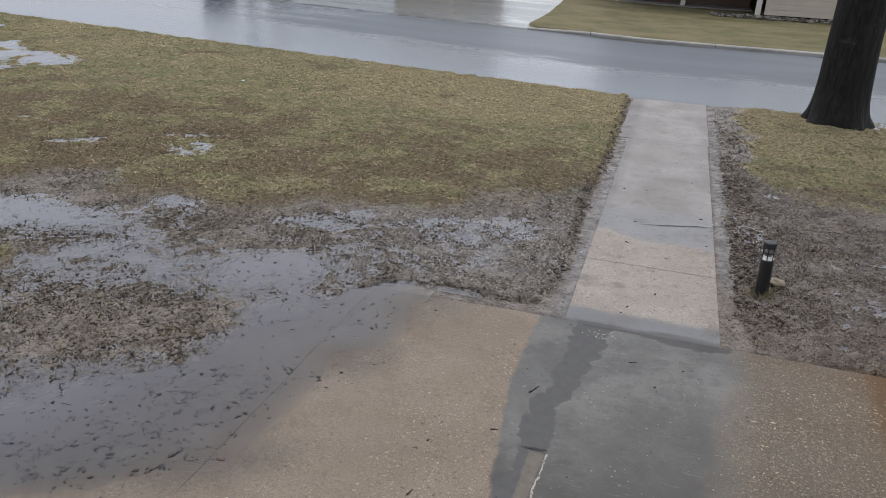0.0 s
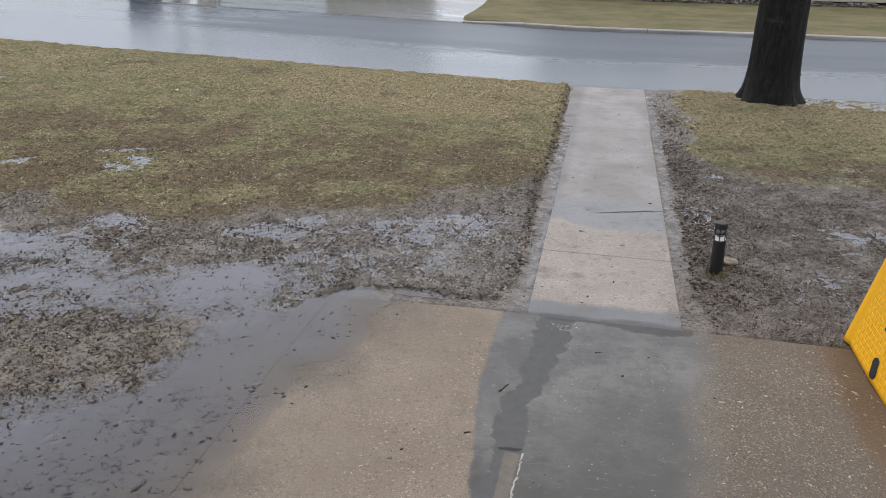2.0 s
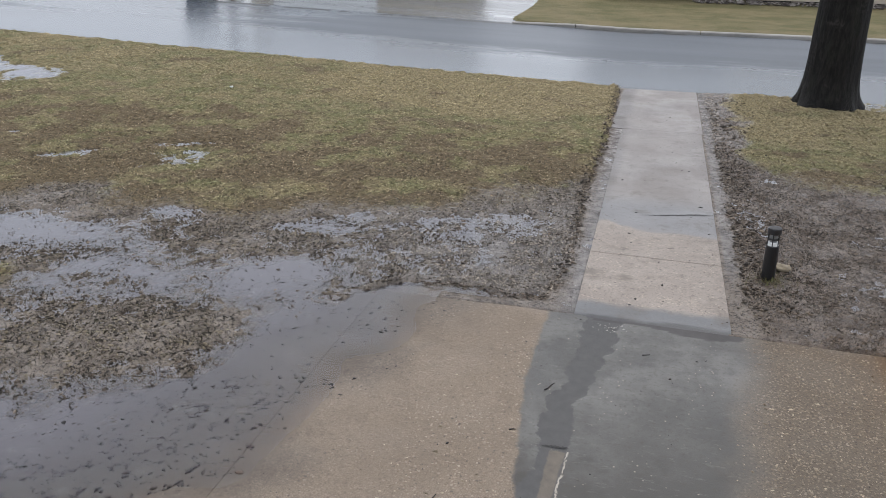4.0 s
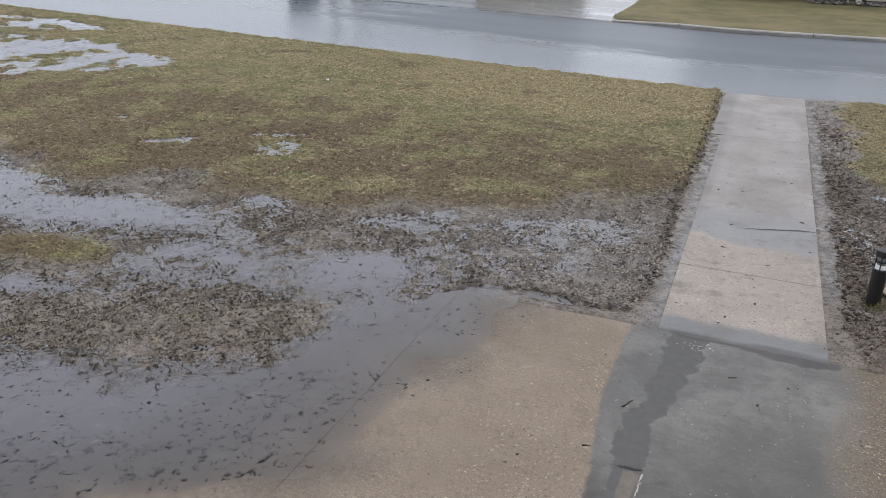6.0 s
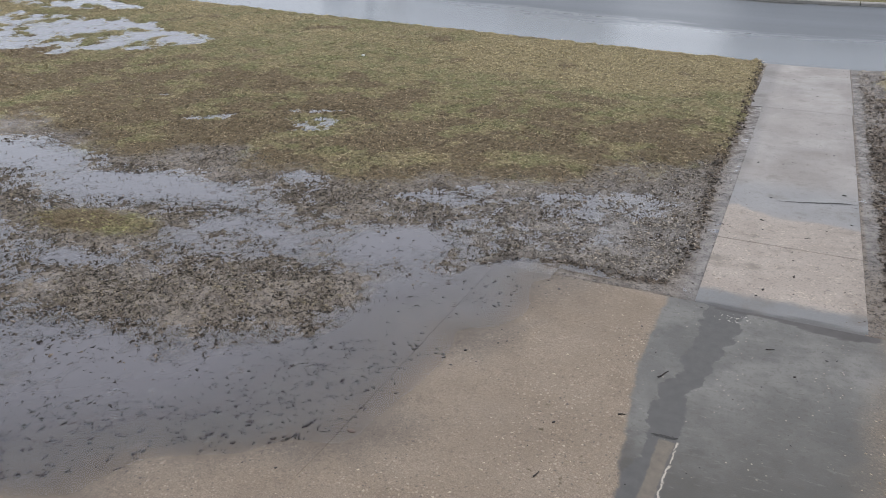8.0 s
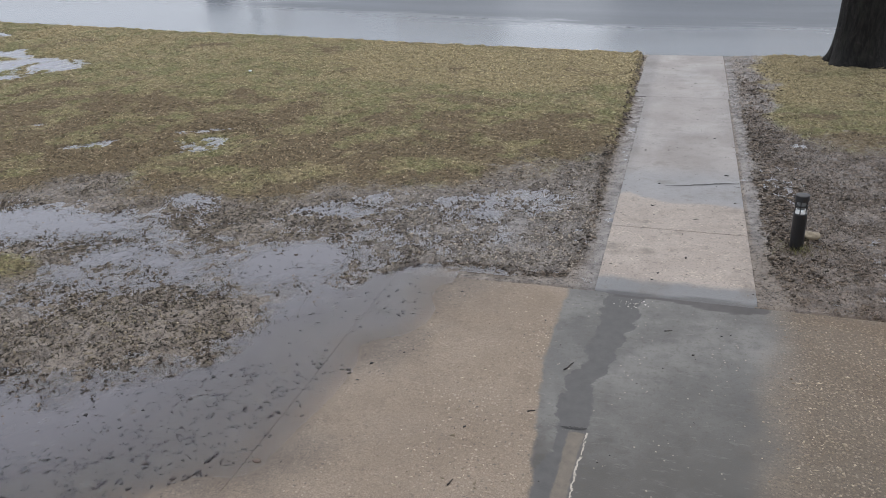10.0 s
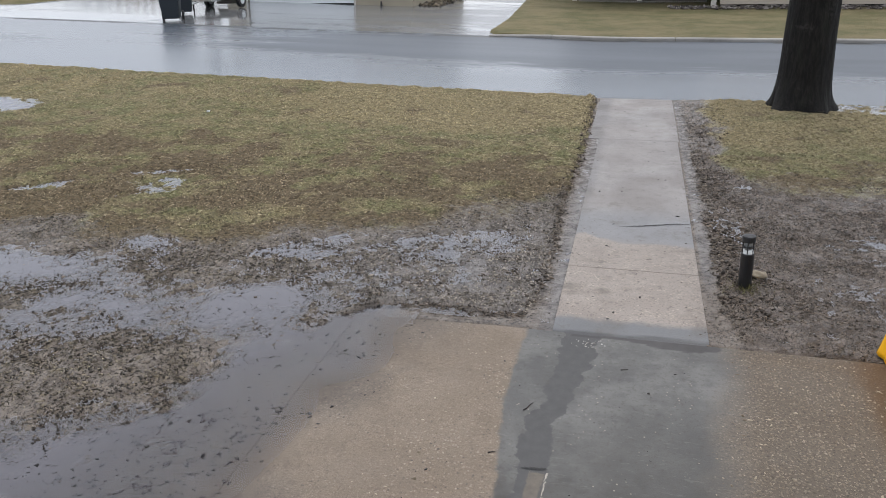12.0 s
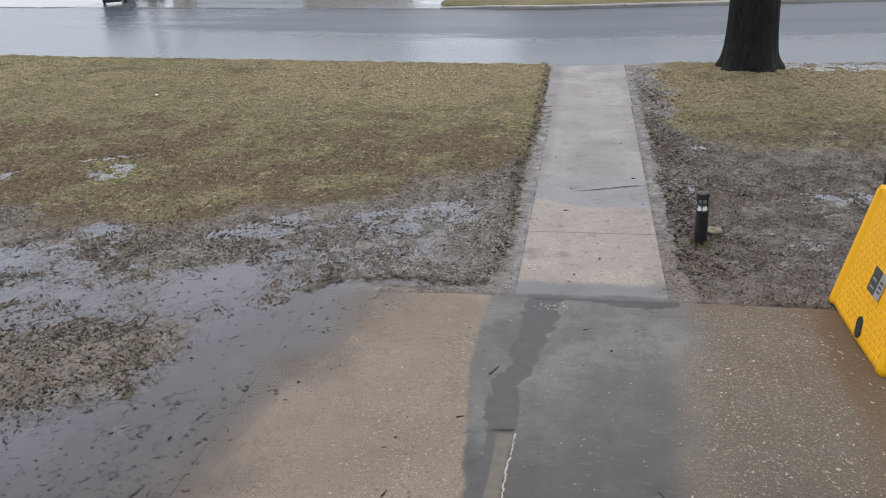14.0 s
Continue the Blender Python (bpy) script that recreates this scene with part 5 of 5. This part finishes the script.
def blades(name, n, x0, x1, y0, y1, seed, length, width, floor_p, label):
    x, y, r = scatter(n, x0, x1, y0, y1, seed)
    z, g, w, b = ground_fields(x, y)
    inside = np.maximum(left_lawn(x, y), right_lawn(x, y))
    clump = np.clip(0.66 + 1.7 * fbm(x, y * 1.3, 18, 3, 95), 0.02, 1)
    far_ok = (y < 11.97) | (y > 19.8)
    ok = (inside > 0.0) & far_ok & (r.rand(n) < np.maximum(g, floor_p) * clump) & ((z > WATER_Z + 0.001) | (r.rand(n) < np.where(y > 5.8, 0.42, 0.05)))
    ok &= ~((x < -7.6) & (z < far_level(x, y) - 0.004) & (far_pool(x, y) > 0.2)) | (r.rand(n) < 0.38)
    x, y, z, g = x[ok], y[ok], z[ok], g[ok]
    n = len(x)
    a = r.uniform(0, 2 * np.pi, n)
    el = r.uniform(0.02, 0.55, n)
    ln = length * r.uniform(0.5, 1.3, n) * (0.30 + 0.70 * step(0.15, 0.7, g))
    wd = width * r.uniform(0.7, 1.4, n)
    dx_, dy_ = np.cos(a), np.sin(a)
    base = np.stack([x, y, z - 0.003], -1)
    side = np.stack([-dy_, dx_, 0 * x], -1) * (wd / 2)[:, None]
    mid = base + np.stack([dx_ * np.cos(el), dy_ * np.cos(el), np.sin(el)], -1) * (0.55 * ln)[:, None]
    tip = mid + np.stack([dx_ * np.cos(el * 0.3), dy_ * np.cos(el * 0.3), np.sin(el * 0.2) - 0.1], -1) * (0.45 * ln)[:, None]
    v = np.stack([base - side, base + side, mid + side * 0.8, tip, mid - side * 0.8], 1).reshape(-1, 3)
    i = np.arange(n)[:, None] * 5
    loops = (i + np.array([0, 1, 2, 3, 4])[None, :]).ravel()
    ob = new(name, tri_soup(name, v, loops, 5, BLADE))
    return tagged(ob, label, "grass", kind="stuff")


blades("grass", 330000, -8.0, 3.8, 2.3, 12.0, 1, 0.038, 0.0050, 0.10, "short matted dormant lawn grass in tan and olive")
blades("grass", 120000, -17.0, -8.0, 5.5, 12.0, 2, 0.044, 0.0062, 0.10, "short matted dormant lawn grass in tan and olive")
blades("grass", 50000, 3.8, 9.0, 6.0, 12.0, 4, 0.044, 0.0062, 0.10, "short matted dormant lawn grass in tan and olive")

def stubs(n, x0, x1, y0, y1, seed):
    """Dark sodden grass stubs standing in the mud and the shallows."""
    x, y, r = scatter(n, x0, x1, y0, y1, seed)
    z, g, w, b = ground_fields(x, y)
    inside = np.maximum(left_lawn(x, y), right_lawn(x, y))
    depth = np.clip(WATER_Z - z, 0, 1)
    ok = (inside > 0.01) & (r.rand(n) < np.clip(0.45 + 1.6 * fbm(x, y, 4, 4, 96), 0.0, 1) * np.exp(-depth / 0.019) * (1 - 0.6 * g) * (1 - 0.75 * blob(x, y, -0.75, 5.15, 1.0, 0.95)))
    x, y, z = x[ok], y[ok], np.maximum(z[ok], WATER_Z - 0.002)
    n = len(x)
    a, el = r.uniform(0, 2 * np.pi, n), r.uniform(0.5, 1.4, n)
    ln, wd = r.uniform(0.008, 0.022, n), r.uniform(0.003, 0.007, n)
    base = np.stack([x, y, z - 0.002], -1)
    side = np.stack([-np.sin(a), np.cos(a), 0 * x], -1) * (wd / 2)[:, None]
    tip = base + np.stack([np.cos(a) * np.cos(el), np.sin(a) * np.cos(el), np.sin(el)], -1) * ln[:, None]
    ob = new("grass_stubs", tri_soup("grass_stubs", np.stack([base - side, base + side, tip], 1).reshape(-1, 3), np.arange(3 * n), 3, STUB))
    return tagged(ob, "dark sodden grass stubs standing in mud and shallows", "grass", kind="stuff")


STUB = crumb_material("sodden_grass_stubs", (0.012, 0.011, 0.007), (0.070, 0.064, 0.035))
stubs(170000, -6.8, -0.3, 2.3, 7.4, 41)
stubs(20000, 0.95, 3.4, 4.3, 8.0, 42)

OCTA = np.array([(1, 0, 0), (0, 1, 0), (-1, 0, 0), (0, -1, 0), (0, 0, 1), (0, 0, -0.6)], float)
SLAB = np.array([(1, 0.1, 0), (0.1, 1, 0), (-1, -0.1, 0), (-0.1, -1, 0), (0.72, 0.2, 1), (0.0, 0.7, 1), (-0.7, 0.0, 0.9), (0.1, -0.66, 0.9)], float)
SLABF = np.array([(0, 1, 5), (0, 5, 4), (1, 2, 6), (1, 6, 5), (2, 3, 7), (2, 7, 6), (3, 0, 4), (3, 4, 7), (4, 5, 6), (4, 6, 7)])
OCTF = np.array([(0, 1, 4), (1, 2, 4), (2, 3, 4), (3, 0, 4), (1, 0, 5), (2, 1, 5), (3, 2, 5), (0, 3, 5)])


def clods(name, x, y, z, size, flat, r, material, label, category, form=OCTA, faces=OCTF):
    n = len(x)
    a = r.uniform(0, 2 * np.pi, n)
    sx, sy, sz = size * r.uniform(0.6, 1.6, n), size * r.uniform(0.4, 1.0, n), size * flat * r.uniform(0.5, 1.2, n)
    k = len(form)
    sy = sy * (0.75 if k == 8 else 1.0)
    v = form[None] * (1 + 0.5 * r.uniform(-1, 1, (n, k, 1))) + r.uniform(-0.4, 0.4, (n, k, 3)) * np.array([1.0, 1.0, 0.2])
    v = v * np.stack([sx, sy, sz], -1)[:, None, :]
    c, s_ = np.cos(a)[:, None], np.sin(a)[:, None]
    v = np.stack([v[..., 0] * c - v[..., 1] * s_ + x[:, None], v[..., 0] * s_ + v[..., 1] * c + y[:, None], v[..., 2] + z[:, None]], -1)
    loops = (faces[None] + (np.arange(n) * k)[:, None, None]).ravel()
    ob = new(name, tri_soup(name, v.reshape(-1, 3), loops, 3, material))
    return tagged(ob, label, category, kind="stuff")


x, y, r = scatter(620000, -7.0, 3.6, 2.2, 8.5, 21)
z, g, w, b = ground_fields(x, y)
inside = np.maximum(left_lawn(x, y), right_lawn(x, y))
depth = np.clip(WATER_Z - z, 0, 1)
ok = (inside > -0.01) & (g < 0.75) & (r.rand(len(x)) < 0.8 * np.clip(0.6 + 1.3 * fbm(x, y, 5, 3, 97), 0, 1) * np.maximum(np.exp(-depth / 0.009), 0.15 * np.exp(-depth / 0.02)) * (1 - g) ** 1.5)
x, y, z = x[ok], y[ok], np.maximum(z[ok], WATER_Z - 0.001)
east = (x > 0.6) | (z < WATER_Z + 0.002)
DARKCRUMB = crumb_material("dark_mud_crumbs", (0.034, 0.026, 0.019), (0.205, 0.160, 0.120))
size = np.where(x > 0.6, 0.0046, 0.0053) * np.exp(0.45 * np.clip(r.randn(len(x)), -2, 1.5))
pale = ~east & (blob(x, y, -0.75, 5.15, 1.0, 0.95) > 0.12 + 0.55 * r.rand(len(x)))
middle = ~east & ~pale
PALECRUMB = crumb_material("pale_mud_crumbs", (0.090, 0.075, 0.058), (0.430, 0.370, 0.298))
clods("mud_crumbs", x[middle], y[middle], z[middle], size[middle], 0.8, r, CRUMB, "wet brown crumbs of mud and thatch", "soil", SLAB, SLABF)
clods("mud_crumbs", x[pale], y[pale], z[pale], size[pale], 0.8, r, PALECRUMB, "pale drained crumbs of mud near the walk", "soil", SLAB, SLABF)
clods("mud_crumbs", x[east], y[east], z[east], size[east], 0.8, r, DARKCRUMB, "dark wet crumbs of mud and grass stubs", "soil", SLAB, SLABF)

# clods along the broken turf edges
r = np.random.RandomState(22)
yy = r.uniform(4.4, 11.9, 1700)
xx = np.where(r.rand(1700) < 0.6, lawn_edge_x(yy) + 0.03 * r.randn(1700) - 0.02, 0.95 + 0.05 * r.randn(1700))
xe = r.uniform(-1.55, -0.33, 700)
xx, yy = np.concatenate([xx, xe]), np.concatenate([yy, lawn_edge_y(xe) + 0.02 * r.randn(700)])
zz = ground_fields(xx, yy)[0]
clods("turf_clods", xx, yy, zz + 0.004, np.where((xx < 0.3) & (yy > 4.75), 0.0105, 0.0065) * np.exp(0.5 * np.clip(r.randn(len(xx)), -2, 1.2)), 0.6, r, DARKCRUMB, "dark broken clods along the cut turf edge", "soil")

# lumps of broken soil along the walk's east side
r = np.random.RandomState(35)
xx, yy = 0.90 + np.abs(0.22 * r.randn(5200)), r.uniform(4.6, 11.6, 5200)
sel = (xx > 0.86 + 0.03 * r.randn(5200)) & (r.rand(5200) < np.clip(0.5 + 1.2 * fbm(xx, yy, 2.5, 3, 102), 0.05, 1))
xx, yy = xx[sel], yy[sel]
clods("turf_clods", xx, yy, ground_fields(xx, yy)[0] + 0.002, 0.0080 * np.exp(0.6 * np.clip(r.randn(len(xx)), -2, 1.6)), 0.7, r, DARKCRUMB, "broken lumps of wet soil beside the walk", "soil")

# sodden bits in shallow water and on paving; also stand in for splash marks
x, y, r = scatter(10000, -4.6, -0.9, 1.2, 4.3, 23)
shore = np.interp(y, SHORE_Y, SHORE_X)
g = ground_fields(x, y)[0]
ok = (x < shore + 0.05 + 0.12 * r.randn(len(x))) & (g < WATER_Z) & (r.rand(len(x)) < np.clip(0.18 + 1.1 * fbm(x, y, 2.0, 3, 98), 0.04, 1))
x, y, shore = x[ok], y[ok], shore[ok]
zz = np.where(x < shore, WATER_Z + 0.0005, pad_fields(x, y)[0] + 0.001)
clods("dark_bits", x, y, zz, 0.0056 * np.exp(0.65 * np.clip(r.randn(len(x)), -2, 1.3)), 0.05, r, SPLASH_LITTER, "dark flecks for leaf bits and raindrop splash marks in shallow water", "leaf litter")
x, y, r = scatter(4000, -4.2, -0.95, 1.3, 4.2, 31)
shore = np.interp(y, SHORE_Y, SHORE_X)
ok = (x < shore - 0.02) & (ground_fields(x, y)[0] < WATER_Z - 0.01) & (r.rand(len(x)) < np.clip(0.22 + 1.0 * fbm(x, y, 1.6, 3, 100) + 0.40 * blob(x - shore, y, -0.35, 2.3, 0.4, 0.9), 0.02, 1))
x, y = x[ok], y[ok]
clods("dark_bits", x, y, x * 0 + WATER_Z - 0.0002, 0.0060 * np.exp(0.6 * np.clip(r.randn(len(x)), -2, 1.3)), 0.05, r, SPLASH_LITTER, "dark flecks for leaf bits and raindrop splash marks in shallow water", "leaf litter")
x, y, r = scatter(100, -0.14, 0.78, 4.4, 11.8, 24)
clods("dark_bits", x, y, x * 0 + 0.002, 0.0075 * np.exp(0.5 * r.randn(len(x))), 0.2, r, SPLASH_LITTER, "dark sodden leaf bits on the walk", "leaf litter")
x, y, r = scatter(90, -0.9, 1.7, 1.4, 4.2, 25)
clods("dark_bits", x, y, pad_fields(x, y)[0] + 0.001, 0.0045 * np.exp(0.4 * r.randn(len(x))), 0.3, r, SPLASH_LITTER, "dark leaf bits on the pad", "leaf litter")

# mud and thatch trodden onto the walk's edges
r = np.random.RandomState(33)
yy = r.uniform(4.3, 11.8, 1500)
lo = np.where(yy > 9.28, -0.265, -0.142)
off = 0.055 * r.randn(1500) - 0.01
xx = np.where(r.rand(1500) < 0.5, lo + off, 0.78 - off)
keep_ = r.rand(1500) < np.clip(0.35 + 1.6 * fbm(xx * 0, yy, 2.2, 4, 101), 0.02, 1)
xx, yy = xx[keep_], yy[keep_]
clods("mud_crumbs", xx, yy, np.where((xx > -0.142) & (xx < 0.78), 0.001, ground_fields(xx, yy)[0]), 0.0042 * np.exp(0.5 * np.clip(r.randn(len(xx)), -2, 1.4)), 0.4, r, DARKCRUMB, "dark crumbs of mud trodden onto the walk", "soil")

# clotted dark flakes added in place of splash marks on the deeper water
r = np.random.RandomState(37)
cx, cy = -1.35 - 2.9 * r.rand(1500) ** 0.8, r.uniform(1.25, 3.0, 1500)
ok = (cx < np.interp(cy, SHORE_Y, SHORE_X) - 0.02) & (ground_fields(cx, cy)[0] < WATER_Z - 0.008)
cx, cy = np.repeat(cx[ok], 6), np.repeat(cy[ok], 6)
cx, cy = cx + 0.013 * r.randn(len(cx)), cy + 0.010 * r.randn(len(cy))
clods("dark_bits", cx, cy, cx * 0 + WATER_Z - 0.0002, 0.0046 * np.exp(0.7 * np.clip(r.randn(len(cx)), -2, 1.3)), 0.06, r, SPLASH_LITTER, "dark flecks standing in for raindrop splash marks on the water", "leaf litter")

# pale chips broken off round the head of the channel
r = np.random.RandomState(34)
xx, yy = 0.09 + 0.05 * r.randn(26), 4.14 + 0.035 * r.randn(26)
clods("concrete_chips", xx, yy, pad_fields(xx, yy)[0] + 0.001, 0.0045 * np.exp(0.4 * r.randn(26)), 0.4, r, TRIM, "small pale chips of broken concrete", "rubble")

# proud pebbles of the worn aggregate
x, y, r = scatter(24000, -1.6, 1.75, 1.3, 4.2, 26)
left = np.interp(y, [1.0, 2.0, 2.46, 3.4, 4.2], [-0.16, -0.15, -0.20, -0.32, -0.31])
right = np.interp(y, [1.0, 2.6, 3.4, 4.25], [0.62, 0.78, 0.86, 0.93])
shore = np.interp(y, SHORE_Y, SHORE_X)
ok = ((x < left - 0.03) | (x > right + 0.1 * r.randn(len(x)))) & (x > shore + 0.40 + 0.15 * r.randn(len(x))) & (r.rand(len(x)) < np.where(x > 0.5, 0.95, 0.70 * step(0.25, 0.95, x - shore)) * np.clip(0.35 + 1.3 * fbm(x, y, 2.5, 3, 99), 0.05, 1))
x, y = x[ok], y[ok]
PEBBLE = crumb_material("pale_pebbles", (0.17, 0.135, 0.095), (0.46, 0.385, 0.28))
clods("pebbles", x, y, pad_fields(x, y)[0] - 0.0005, 0.0047 * np.exp(0.45 * r.randn(len(x))), 0.45, r, PEBBLE, "pale pebbles standing proud of worn concrete", "gravel")

# fresh tuft at the foot of the path light
r = np.random.RandomState(27)
n = 260
x, y = 1.075 + 0.07 * r.randn(n), 5.13 + 0.05 * r.randn(n)
z = ground_fields(x, y)[0]
a, el, ln = r.uniform(0, 6.28, n), r.uniform(0.3, 1.3, n), r.uniform(0.02, 0.06, n)
base = np.stack([x, y, z], -1)
side = np.stack([-np.sin(a), np.cos(a), 0 * a], -1) * 0.0018
tip = base + np.stack([np.cos(a) * np.cos(el), np.sin(a) * np.cos(el), np.sin(el)], -1) * ln[:, None]
tuft = new("grass_tuft", tri_soup("grass_tuft", np.stack([base - side, base + side, tip], 1).reshape(-1, 3), np.arange(3 * n), 3, LEAFGREEN))
tagged(tuft, "yellowish grass tuft round the path light", "grass", kind="stuff")

# rubble bed before the house
x, y, r = scatter(900, 1.2, 9.0, 28.4, 29.5, 28)
clods("rubble", x, y, 0.075 + 0.04 * np.exp(-((y - 28.95) / 0.3) ** 2), 0.05 * np.exp(0.4 * r.randn(len(x))), 0.7, r, crumb_material("grey_rubble", (0.06, 0.05, 0.045), (0.30, 0.27, 0.24)), "grey rubble and mulch in the bed", "rubble")
x, y, r = scatter(500, -7.8, -6.9, 27.8, 35.5, 29)
clods("mulch", x, y, rise(x, y) + 0.03, 0.06 * np.exp(0.4 * r.randn(len(x))), 0.7, r, CRUMB, "dark mulch strip along the garage wall", "mulch")
